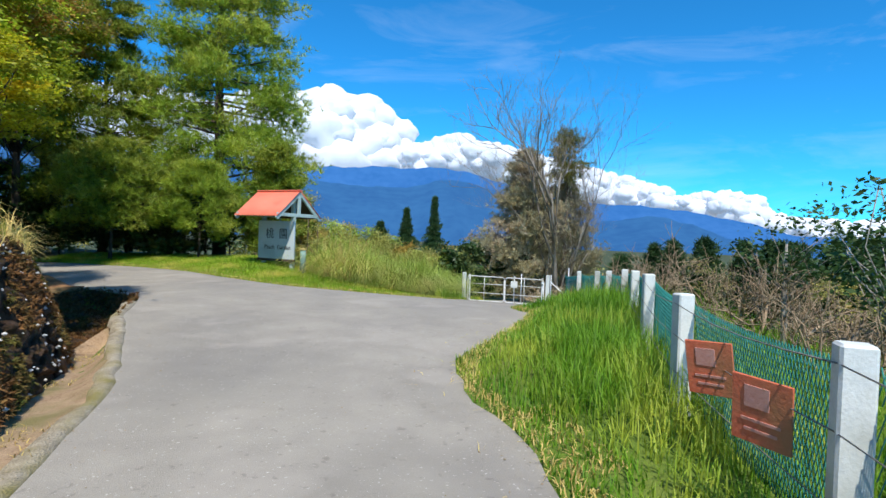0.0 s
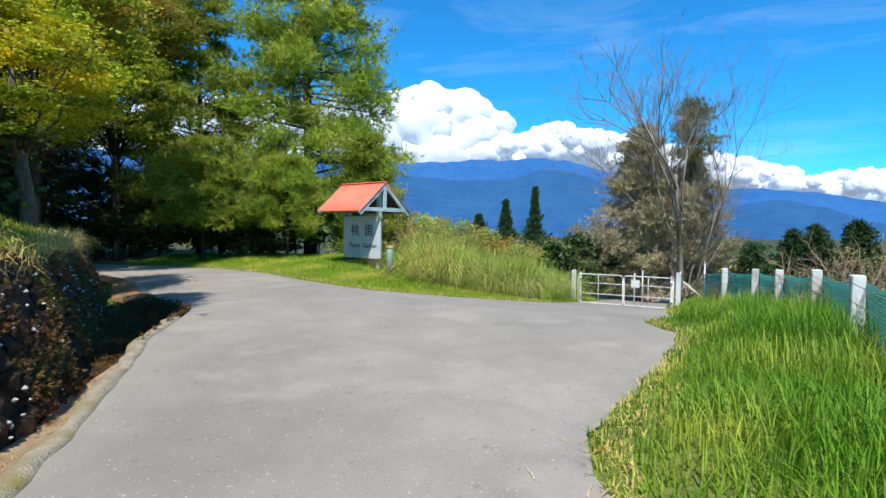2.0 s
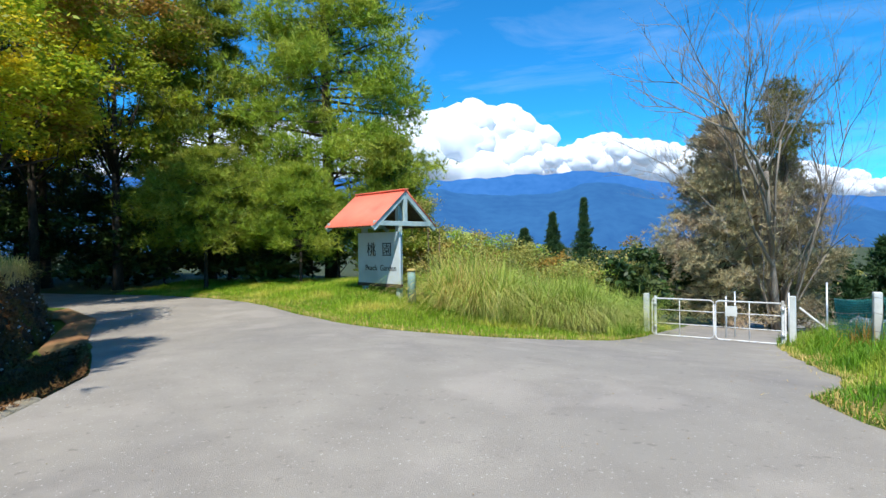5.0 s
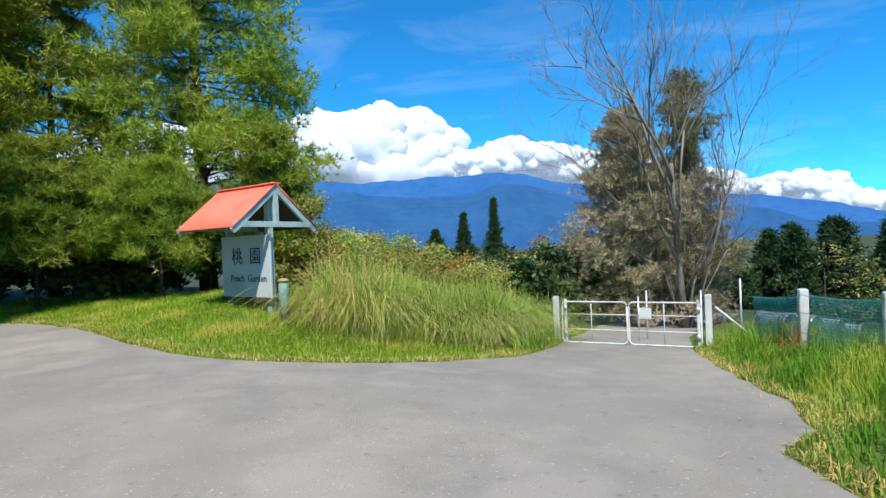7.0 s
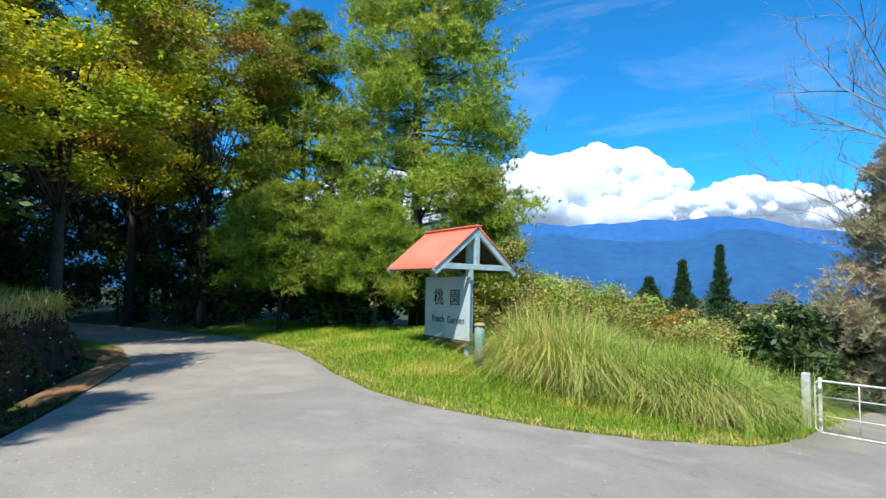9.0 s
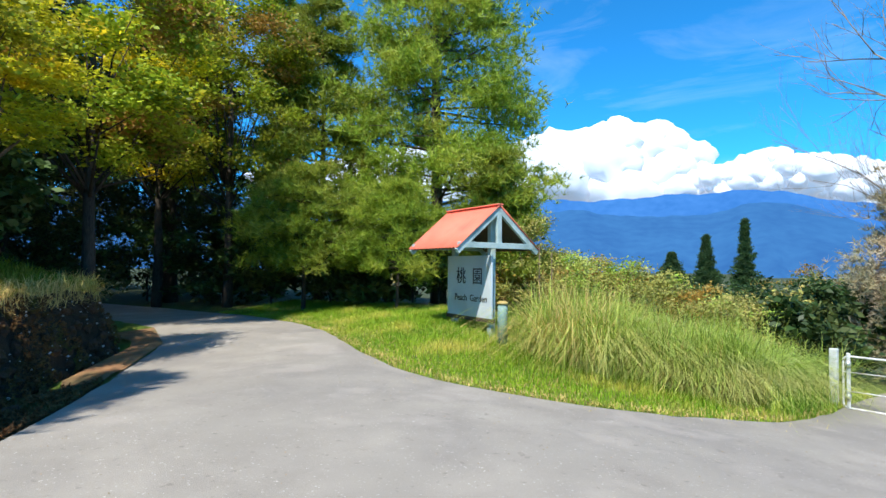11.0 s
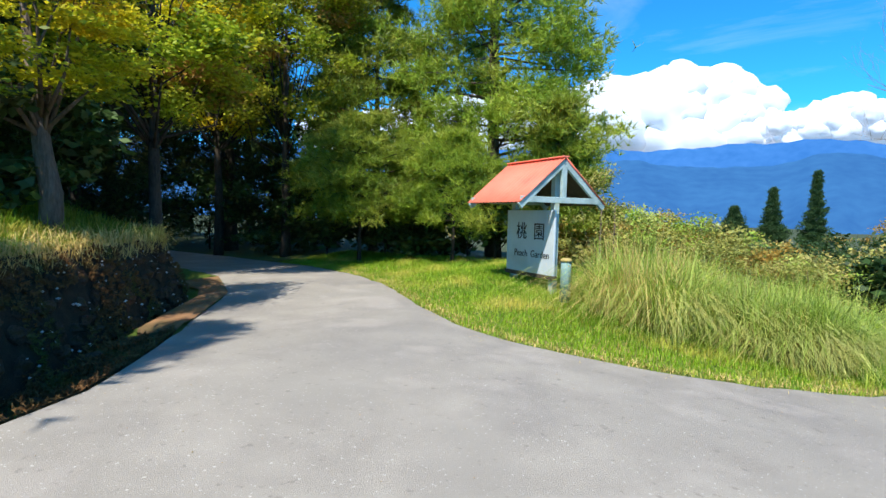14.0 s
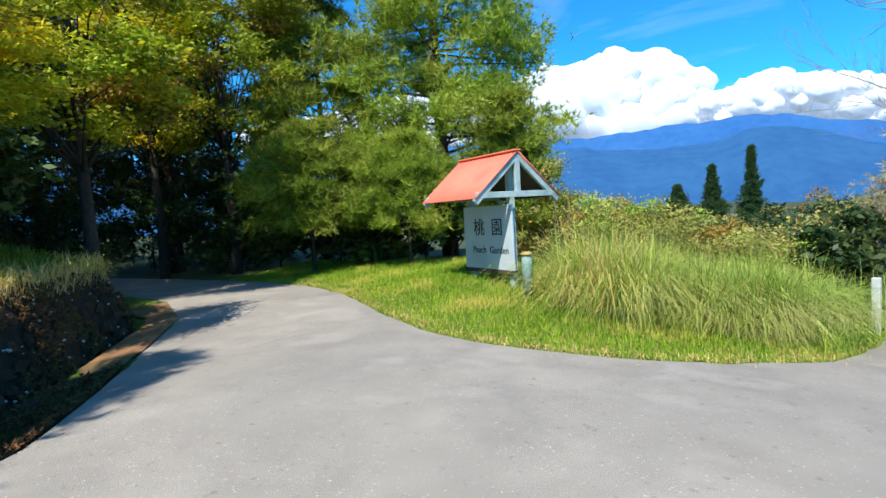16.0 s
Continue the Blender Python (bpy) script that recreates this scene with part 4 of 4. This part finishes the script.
# undergrowth of the forest, its dark leaf colours standing in for deep shade
rr = random.Random(77)
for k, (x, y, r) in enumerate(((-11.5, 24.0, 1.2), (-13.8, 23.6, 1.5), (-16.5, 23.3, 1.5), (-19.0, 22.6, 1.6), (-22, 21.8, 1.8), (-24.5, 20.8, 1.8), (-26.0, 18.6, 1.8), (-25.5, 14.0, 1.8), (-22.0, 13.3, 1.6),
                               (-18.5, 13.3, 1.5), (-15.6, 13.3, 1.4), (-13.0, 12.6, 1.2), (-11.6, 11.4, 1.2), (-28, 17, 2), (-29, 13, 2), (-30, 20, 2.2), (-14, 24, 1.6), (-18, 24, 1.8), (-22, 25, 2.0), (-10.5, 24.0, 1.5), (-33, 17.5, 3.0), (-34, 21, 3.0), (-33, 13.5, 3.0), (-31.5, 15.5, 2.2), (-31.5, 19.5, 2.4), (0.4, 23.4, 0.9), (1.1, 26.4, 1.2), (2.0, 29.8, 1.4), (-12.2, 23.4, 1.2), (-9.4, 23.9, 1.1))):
    u = broadleaf("undergrowth", x, y, r * 1.7 + 0.6, r, 600 + k, (DARK_SHRUB, CEDAR), BARK_SHADED, "dense undergrowth coloured dark to stand for forest shade", low=0.04, clumps=50, per=66, leaf=0.12, trunk=0.04)
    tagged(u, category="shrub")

# bare tree and dry conifer behind the gate
TX, TY = 6.0, 27.5
conifer("dry_conifer", TX - 1.7, TY + 0.9, 7.9, 2.5, 61, DRY_CONIFER, BARK, "dense browned conifer behind the gate", low=0.02, branches=150, shape=0.75, length=0.24, width=0.012, full=0.5, up=0.8, tufts=11, needles=13)
conifer("dry_conifer", TX + 0.7, TY + 1.6, 6.6, 2.0, 63, DRY_CONIFER, BARK, "lower browned conifer behind the bare tree", low=0.02, branches=110, shape=0.75, length=0.24, width=0.012, full=0.5, up=0.8, tufts=11, needles=13)
conifer("slim_conifer", TX + 0.3, TY + 0.5, 9.0, 1.1, 64, OLIVE, BARK, "slim half-dead conifer, green only near its top", low=0.66, branches=34, shape=0.45, length=0.22, width=0.010, full=0.6, up=0.8, tufts=10)
bare_tree("bare_tree", TX, TY, 62, ((0.02, 0.0, 6.3, 0.13), (0.08, 0.05, 5.5, 0.06), (-0.07, 0.1, 5.3, 0.06), (0.17, -0.05, 4.6, 0.045), (-0.15, -0.1, 4.4, 0.045), (0.30, 0.0, 3.3, 0.03), (-0.30, 0.0, 3.1, 0.03)),
          BARK_GREY, "tall leafless grey tree with upright bare branches", depth=5, up=0.34, spread=0.46, forks=3)

# far cypresses
for k, (x, y, top, w) in enumerate(((-1.0, 88.0, 8.2, 2.4), (-5.5, 88.0, 6.2, 2.4), (-9.4, 85.0, 3.8, 2.2))):
    zb = gz(x, y)
    conifer("cypress_tree", x, y, top - zb, w, 70 + k, CONE_TREE, BARK, "slender dark cypress standing in the distance", low=0.02, branches=190, tufts=9, needles=9, length=0.36, width=0.032, shape=1.35, full=0.6, up=0.9)


# ---- grass ----
def scatter(n, lo, hi, keep, seed):
    rng = np.random.default_rng(seed)
    x, y = rng.uniform(lo[0], hi[0], n), rng.uniform(lo[1], hi[1], n)
    ok = keep(x, y) & ~inside(x, y, OUTLINE)
    x, y = x[ok], y[ok]
    return np.column_stack([x, y, ground_z(x, y)]), rng


def lawn(name, n, lo, hi, keep, height, width, mat, seed, label, segs=2, lean=0.5):
    roots, rng = scatter(n, lo, hi, keep, seed)
    hh = height(roots[:, 0], roots[:, 1]) if callable(height) else height
    v, f = blade_data(roots, hh, width, rng, lean, segs)
    tagged(mesh_object(name, v, f, mat), label, "grass", kind="stuff")


def near_right(x, y):
    d = line_distance(x, y, RIGHT)
    fade = 0.5 + 0.5 * np.sin(12.9898 * x * 37 + 78.233 * y * 29)
    return (d < 1.9 + 4.0 * fade ** 3) & (x > -0.2) & (y > -6.5 + 4.5 * fade)


def right_height(x, y):
    d = line_distance(x, y, RIGHT)
    return 0.10 + 0.30 * smooth01(d / 0.9) * (0.7 + 0.5 * np.sin(1.3 * x + 0.9 * y) * np.sin(2.3 * y + 1.1 * x)) + 0.16 * smooth01((d - 0.8) / 0.6)


lawn("bank_grass", 120000, (-0.2, -7), (7.5, 20), near_right, right_height, 0.006, BANK_GRASS, 1, "lush green grass on the roadside bank", 3)
lawn("bank_straw", 60000, (-0.2, -1), (4.5, 20), lambda x, y: line_distance(x, y, RIGHT) < 0.22 + 0.25 * (np.sin(2.1 * y) > 0.3), 0.10, 0.007, STRAW, 2, "dry straw along the road edge", 2, 0.9)


def verge(x, y):
    d = line_distance(x, y, FAR)
    return (d < 4.6) & (y > 14.5) & (d < line_distance(x, y, BRANCH + LEFT[:3]))


lawn("verge_grass", 120000, (-16, 14.8), (2, 24), verge, lambda x, y: 0.07 + 0.09 * smooth01(line_distance(x, y, FAR) / 2), 0.008, GRASS, 3, "sunlit short grass on the verge", 2)
lawn("verge_dry_grass", 16000, (-12, 14.8), (2, 24), verge, 0.09, 0.007, STRAW, 14, "dry straw among the verge grass", 2, 0.8)
lawn("verge_straw", 26000, (-12, 14.8), (2, 21), lambda x, y: line_distance(x, y, FAR) < 0.30, 0.10, 0.009, STRAW, 4, "dry straw along the road edge", 2, 0.9)

def bank_top(x, y):
    d = line_distance(x, y, WALLFOOT)
    fade = 0.5 + 0.5 * np.sin(12.9898 * x * 37 + 78.233 * y * 29)
    return inside(x, y, BANK) & (d < 3.0 + 4.0 * fade ** 2) & (y > -5 + 3.5 * fade) & (d > 0.6)


lawn("wall_top_grass", 110000, (-15, -5), (-2.5, 15), bank_top, 0.30, 0.009, GRASS, 5, "long green grass on top of the bank", 3, 0.8)


def edge_tufts(name, n, back, rise, height, mat, seed, label, lean, share=1.0):
    """Grass rooted along the top edge of the wall."""
    rng = np.random.default_rng(seed)
    k = rng.integers(0, len(dens), n)
    k = k[rng.uniform(0, 1, len(k)) < share + (1 - share) * np.array([dens[i][1] > 9.0 for i in k])]
    xy, nn = np.array(dens)[k], np.array(normals)[k]
    o = -BATTER - rng.uniform(back[0], back[1], len(k))
    jog = rng.uniform(-0.15, 0.15, len(k))
    x = xy[:, 0] + nn[:, 0] * o - nn[:, 1] * jog
    y = xy[:, 1] + nn[:, 1] * o + nn[:, 0] * jog
    z = foot_z(xy[:, 1]) + WALL_H + rng.uniform(rise[0], rise[1], len(k))
    v, f = blade_data(np.column_stack([x, y, z]), height, 0.007, rng, lean, 3)
    tagged(mesh_object(name, v, f, mat), label, "grass", kind="stuff")


edge_tufts("wall_edge_grass", 26000, (0.0, 0.8), (-0.03, 0.06), 0.24, GRASS, 61, "green grass along the top of the wall", 0.9)
edge_tufts("wall_edge_straw", 26000, (-0.14, 0.5), (-0.3, 0.08), 0.36, STRAW, 62, "dry golden grass drooping over the wall", 1.2, 0.4)


def face_moss(name, n, mat, seed, label):
    """Small dry tufts growing out of the wall's joints."""
    rng = np.random.default_rng(seed)
    k = rng.integers(0, len(dens), n)
    t = rng.uniform(0.05, 1.0, n)
    xy, nn = np.array(dens)[k], np.array(normals)[k]
    keepers = np.array([noise.noise(Vector((float(a[0]) * 1.1, float(a[1]) * 1.1, float(b) * 2.2))) > -0.05 for a, b in zip(xy, t)])
    xy, nn, t = xy[keepers], nn[keepers], t[keepers]
    o = -BATTER * t ** 1.25 + rng.uniform(0.02, 0.10, len(t))
    jog = rng.uniform(-0.13, 0.13, len(t))
    p = np.column_stack([xy[:, 0] + nn[:, 0] * o - nn[:, 1] * jog, xy[:, 1] + nn[:, 1] * o + nn[:, 0] * jog, foot_z(xy[:, 1]) + WALL_H * t])
    aim = np.column_stack([nn[:, 0], nn[:, 1], np.full(len(t), -0.5)])
    v, f = needle_data(p, aim, 9, 0.06, 0.010, rng, 1.2)
    tagged(mesh_object(name, v, f, mat), label, "moss", kind="stuff")


MOSS = material("dry_moss", (0.11, 0.05, 0.016), (0.27, 0.13, 0.045), 0.95, 2, 20, 0, spread=0.4, c3=(0.10, 0.11, 0.02), patch=1.5)
face_moss("wall_moss", 26000, MOSS, 63, "brown dry moss and fern on the wall face")


def reed_clump(x, y, h, n, seed, mat, label):
    rng = np.random.default_rng(seed)
    r = 0.35 * h
    roots = np.column_stack([rng.normal(0, r * 0.5, n), rng.normal(0, r * 0.5, n), np.zeros(n)])
    v, f = blade_data(roots, h, 0.006, rng, 1.1, 4)
    ob = mesh_object("reed_clump", v, f, mat)
    ob.location = (x, y, gz(x, y) - 0.03)
    return tagged(ob, label, "reeds", "tall reeds beside the sign")


rr = random.Random(21)
for k in range(110):
    t = rr.uniform(0, 1)
    x, y = -4.6 + 5.0 * t + rr.uniform(-0.3, 0.4), 18.9 + rr.uniform(-0.2, 3.5) - 0.9 * math.sin(3.1 * t)
    if math.hypot(x + 5.6, y - 19.3) < 1.5 or (x < -4.05 and y < 19.3) or inside(np.array([x]), np.array([y]), OUTLINE)[0] or line_distance(x, y, FAR) < 1.3:
        continue
    reed_clump(x, y, rr.uniform(0.75, 1.35) + 0.45 * (1 - t), 300, 200 + k, REED if rr.random() < (0.62 if t < 0.35 else 0.9) else STRAW, "tall arching green and straw-coloured reeds")


for k in range(12):   # the fullest tuft stands at the gate end
    x, y = -1.0 + rr.uniform(-0.55, 0.55), 19.2 + rr.uniform(-0.45, 0.8)
    reed_clump(x, y, rr.uniform(1.2, 1.6), 340, 500 + k, REED, "full arching tuft of green reeds")


# ---- shrubs ----
def shrub(name, x, y, h, r, seed, mats, label, per=120, leaf=0.07, clumps=45, z=None):
    e = broadleaf(name, x, y, h, r, seed, mats, BARK, label, low=0.05, clumps=clumps, per=per, leaf=leaf, trunk=0.04, z=z)
    tagged(e, label, "shrub")


rr = random.Random(33)
for k in range(13):
    x, y = -6.0 + 0.55 * k, 23.6 + rr.uniform(-0.5, 1.2)
    shrub("shrub", x, y, 3.5 - 0.13 * k + rr.uniform(-0.45, 0.3), rr.uniform(0.8, 1.2), 280 + k, ((SHRUB,), (SHRUB, REED), (SHRUB, AUTUMN))[k % 3], "yellowed scrub rising behind the reeds", per=120, leaf=0.042)
for k in range(16):
    x, y = rr.uniform(-9, 5), rr.uniform(25, 34)
    if abs(x - (y - 20) * 0.35 - 2.5) < 2.5:
        continue
    shrub("shrub", x, y, rr.uniform(1.6, 3.0), rr.uniform(1.0, 1.8), 300 + k, ((SHRUB,), (SHRUB, AUTUMN), (SHRUB, DARK_SHRUB))[k % 3], "mixed green and rusty shrub on the slope")
for k in range(80):
    x, y = (rr.uniform(-24, 50), rr.uniform(36, 90)) if k % 2 else (rr.uniform(-3, 14), rr.uniform(44, 66))
    if abs(math.degrees(math.atan2(x, y)) - 0.5) > 60 or (y < 48 and abs(x - (y - 20) * 0.45 - 2.5) < 4):
        continue
    dist_ = math.hypot(x, y)
    h = 1.8 + dist_ * math.tan(radians(rr.uniform(-2.4, -0.5))) - gz(x, y)
    shrub("far_shrub", x, y, min(max(h, 2.0), 8.0), rr.uniform(2.0, 3.6), 340 + k, ((SHRUB, DARK_SHRUB), (DARK_SHRUB,), (SHRUB,))[k % 3], "bushy tree on the far slope", per=60, leaf=0.13, clumps=38)
for k in range(30):
    x, y = 19 + k * 1.5 + rr.uniform(-1, 1), 60 - k * 0.75 + rr.uniform(-4, 4)
    bear_ = math.degrees(math.atan2(x, y - 6))
    lift = float(np.interp(bear_, (16, 21, 25, 34), (-2.2, -1.5, 0.3, 0.9))) + rr.uniform(-0.5, 0.3)
    top_ = 1.8 + math.hypot(x, y - 6) * math.tan(radians(lift))
    conifer("dark_conifer", x, y, max(top_ - gz(x, y), 3.0), 2.4, 380 + k, CONE_TREE, BARK, "dark conifer in the row beyond the fence", low=0.03, branches=60, tufts=4, needles=6, length=0.58, width=0.07, shape=0.8, full=0.4)

for x, y, top, r in ((3.4, 62, 2.9, 2.2), (6.0, 60, 1.9, 2.4), (0.8, 64, 1.2, 2.2), (-12.5, 70, 1.6, 2.6)):
    shrub("rusty_shrub", x, y, top - gz(x, y), r, 700 + int(x), (AUTUMN, SHRUB), "rusty autumn bush on the far slope", per=110, leaf=0.10, clumps=50)

# low plastic tunnels beyond the fence
for k in range(4):
    tn = empty("plastic_tunnel", pose(7.6 + 0.95 * k, 24.5 + 0.6 * k, gz(7.6 + 0.95 * k, 24.5 + 0.6 * k), 0, 0, 20 + 9 * k), "low white plastic-covered growing tunnel", "tunnel", "plastic tunnels in the orchard")
    hoop = [(0.36 * math.cos(math.pi * j / 8), 0.52 * math.sin(math.pi * j / 8)) for j in range(9)]
    vs = [(a * (1 + 0.04 * rr.uniform(-1, 1)), -0.5 + i * 0.5, c + 0.03 * rr.uniform(-1, 1)) for i in range(3) for a, c in hoop]
    fs = [(i * 9 + j, i * 9 + j + 1, (i + 1) * 9 + j + 1, (i + 1) * 9 + j) for i in range(2) for j in range(8)] + [tuple(range(9)), tuple(range(18, 27))]
    mesh_object("film", vs, fs, SHEET, tn, smooth=True)
    for i in (0, 2):
        tubes("hoop", [([(a * 1.03, -0.5 + i * 0.5, c * 1.02) for a, c in hoop], [0.018] * 9)], STEEL, tn, sides=6)
tagged(reed_clump(4.0, 16.3, 0.75, 60, 470, AUTUMN, "rust-coloured dead stalks beside a fence post"), group="dead stalks")

# bare orchard beyond the fence
rr = random.Random(41)
FRUIT = "pruned leafless brown fruit tree in the orchard"
kinds = [bare_tree("fruit_tree", 5.4 + 1.5 * k, 5.0 + 2.2 * k, 400 + k, ((0.6, 0.1, 1.0, 0.034), (-0.6, 0.2, 1.0, 0.034), (0.1, -0.7, 0.95, 0.03), (0.0, 0.6, 0.95, 0.03)), TWIG, FRUIT, depth=3, up=0.14, forks=4, spread=0.8, group="bare orchard trees") for k in range(4)]
for k in range(26):
    x, y = 4.9 + (k % 5) * 2.0 + rr.uniform(-0.6, 0.6), 3.2 + (k // 5) * 1.9 + rr.uniform(-0.6, 0.6)
    copy_thing(kinds[k % 4], pose(x, y, gz(x, y), 0, 0, rr.uniform(0, 360)))
for k, (x, y, h) in enumerate(((4.6, 5.3, 2.7), (5.6, 6.2, 2.9), (6.4, 5.8, 3.2), (5.3, 8.2, 2.6), (7.2, 7.4, 3.2))):
    broadleaf("fruit_tree", x, y, h - 0.15, 0.8, 440 + k, (DARK_SHRUB,), BARK_PALE, "leafy fruit tree with upright shoots beyond the fence", low=0.45, clumps=40, per=34, leaf=0.042, trunk=0.045, clump=0.2)

# weeds in the mud strip
wg = np.random.default_rng(92)
wx, wy = wg.uniform(-5.6, -2.2, 9000), wg.uniform(-2, 8.1, 9000)
ok = inside(wx, wy, MUD_OUT) & (np.array([noise.noise(Vector((a * 1.3, b * 1.3, 0))) for a, b in zip(wx, wy)]) > 0.05)
spots = np.column_stack([wx[ok], wy[ok], ground_z(wx[ok], wy[ok]) + 0.03])
v, f = blade_data(spots, 0.07, 0.006, wg, 0.9, 2)
tagged(mesh_object("gutter_weeds", v, f, STRAW), "sparse dry weeds in the mud strip", "grass", kind="stuff")

# ditch weeds take the dark leaf colour in place of cast shade
wx, wy = wg.uniform(-9, -4.9, 1500), wg.uniform(7.5, 12.0, 1500)
ok = inside(wx, wy, DITCH)
v, f = blade_data(np.column_stack([wx[ok], wy[ok], ground_z(wx[ok], wy[ok]) + 0.02]), 0.13, 0.007, wg, 0.9, 3)
tagged(mesh_object("ditch_weeds", v, f, DARK_SHRUB), "ditch weeds coloured dark for shade", "grass", kind="stuff")

# grit and straw litter on the asphalt
gr = np.random.default_rng(91)
n = 2600
x, y = gr.uniform(-6.5, 3.0, n), gr.uniform(2.0, 18.5, n)
edge_ = line_distance(x, y, OUTLINE)
ok = inside(x, y, OUTLINE) & ((gr.uniform(0, 1, n) < 0.25) | (edge_ < 0.5))
x, y = x[ok], y[ok]
s = gr.uniform(0.003, 0.009, len(x))[:, None]
base = np.column_stack([x, y, road_z(x, y) + 0.004])
corners = np.array([(1, 0, 0), (0, 1, 0), (-1, 0.2, 0), (0.1, -1, 0), (0, 0, 0.8)])
v = (base[:, None, :] + corners[None] * s[:, :, None] * gr.uniform(0.6, 1.4, (len(x), 5, 1))).reshape(-1, 3)
f = [(5 * i + a, 5 * i + b_, 5 * i + 4) for i in range(len(x)) for a, b_ in ((0, 1), (1, 2), (2, 3), (3, 0))]
tagged(mesh_object("road_grit", v, f, GUTTER), "loose pale grit scattered on the asphalt", "grit", kind="stuff")
keep_litter = gr.uniform(0, 1, len(x)) < 0.5
lit = base[keep_litter & (line_distance(x, y, RIGHT + FAR) < 0.5)]
v, f = blade_data(lit, 0.07, 0.004, gr, 3.0, 2)
tagged(mesh_object("straw_litter", v, f, STRAW), "cut straw blown onto the road edge", "straw", kind="stuff")

# ---- stones of the retaining wall ----
def stone_mesh(seed, mat):
    r = random.Random(seed)
    b = box((1, 1, 1), bevel=0.30)
    for v in b.verts:
        v.co += Vector((r.uniform(-0.15, 0.15), r.uniform(-0.15, 0.15), r.uniform(-0.15, 0.15)))
    me = bpy.data.meshes.new("stone")
    b.to_mesh(me)
    b.free()
    me.materials.append(mat)
    return me


STONES = [stone_mesh(k, STONE) for k in range(8)]
sr = random.Random(17)
for i in range(len(dens)):
    (x, y), (ux, uy) = dens[i], normals[i]
    if not (3.4 < y < 14.9 and x > -11.9):
        continue
    for k in range(6):
        t = (k + 0.5 + sr.uniform(-0.35, 0.35)) / 6
        o = -BATTER * t ** 1.25 - 0.01
        sh = sr.uniform(-0.13, 0.13)
        st = new("stone", STONES[sr.randrange(8)])
        st.matrix_basis = Matrix.LocRotScale((x + ux * o - uy * sh, y + uy * o + ux * sh, float(foot_z(y)) + WALL_H * t), Euler((sr.uniform(-0.5, 0.5), sr.uniform(-0.5, 0.2), math.atan2(uy, ux) + sr.uniform(-0.3, 0.3))),
                                             (0.15, sr.uniform(0.13, 0.32), sr.uniform(0.10, 0.24)))
        st.parent = wall
# rubble tumbled into the ditch
for q in range(110):
    x, y = sr.uniform(-8.9, -4.9), sr.uniform(7.6, 12.7)
    if inside(np.array([x]), np.array([y]), DITCH)[0]:
        st = new("stone", STONES[sr.randrange(8)])
        st.matrix_basis = Matrix.LocRotScale((x, y, gz(x, y) + 0.05), Euler((sr.uniform(-0.5, 0.5), sr.uniform(-0.5, 0.5), sr.uniform(0, 3))), (sr.uniform(0.16, 0.38), sr.uniform(0.14, 0.30), sr.uniform(0.12, 0.24)))
        st.parent = wall
mr = np.random.default_rng(19)
mx, my = mr.uniform(-8.9, -4.9, 9000), mr.uniform(7.6, 12.7, 9000)
ok = inside(mx, my, DITCH)
v, f = needle_data(np.column_stack([mx[ok], my[ok], ground_z(mx[ok], my[ok]) + mr.uniform(0.03, 0.16, ok.sum())]), np.tile((0.3, -0.1, 0.3), (ok.sum(), 1)), 8, 0.06, 0.010, mr, 1.2)
tagged(mesh_object("ditch_moss", v, f, MOSS), "brown dry moss over the rubble in the ditch", "moss", kind="stuff")
# pale chips of lichened stone between the larger ones
cr = np.random.default_rng(18)
near_wall = [i for i in range(len(dens)) if -2 < dens[i][1] < 14.9 and dens[i][0] > -11.9]
chips, chip_faces = [], []
for q in range(420):
    i = near_wall[cr.integers(len(near_wall))]
    (x, y), (ux, uy) = dens[i], normals[i]
    t, jog, size = cr.uniform(0.02, 0.95), cr.uniform(-0.14, 0.14), cr.uniform(0.008, 0.030)
    o = -BATTER * t ** 1.25 + cr.uniform(0.06, 0.10)
    c = np.array([x + ux * o - uy * jog, y + uy * o + ux * jog, float(foot_z(y)) + WALL_H * t])
    for d in ((1, 0, 0), (0, 1, 0), (-1, 0, 0), (0, -1, 0), (0, 0, 0.8), (0, 0, -0.8)):
        chips.append(c + np.array(d) * size * cr.uniform(0.6, 1.4))
    chip_faces += [(6 * q + a, 6 * q + (a + 1) % 4, 6 * q + b) for a in range(4) for b in (4, 5)]
tagged(mesh_object("wall_chips", chips, chip_faces, LICHEN), "pale lichened stone chips in the wall face", "stones", kind="stuff")
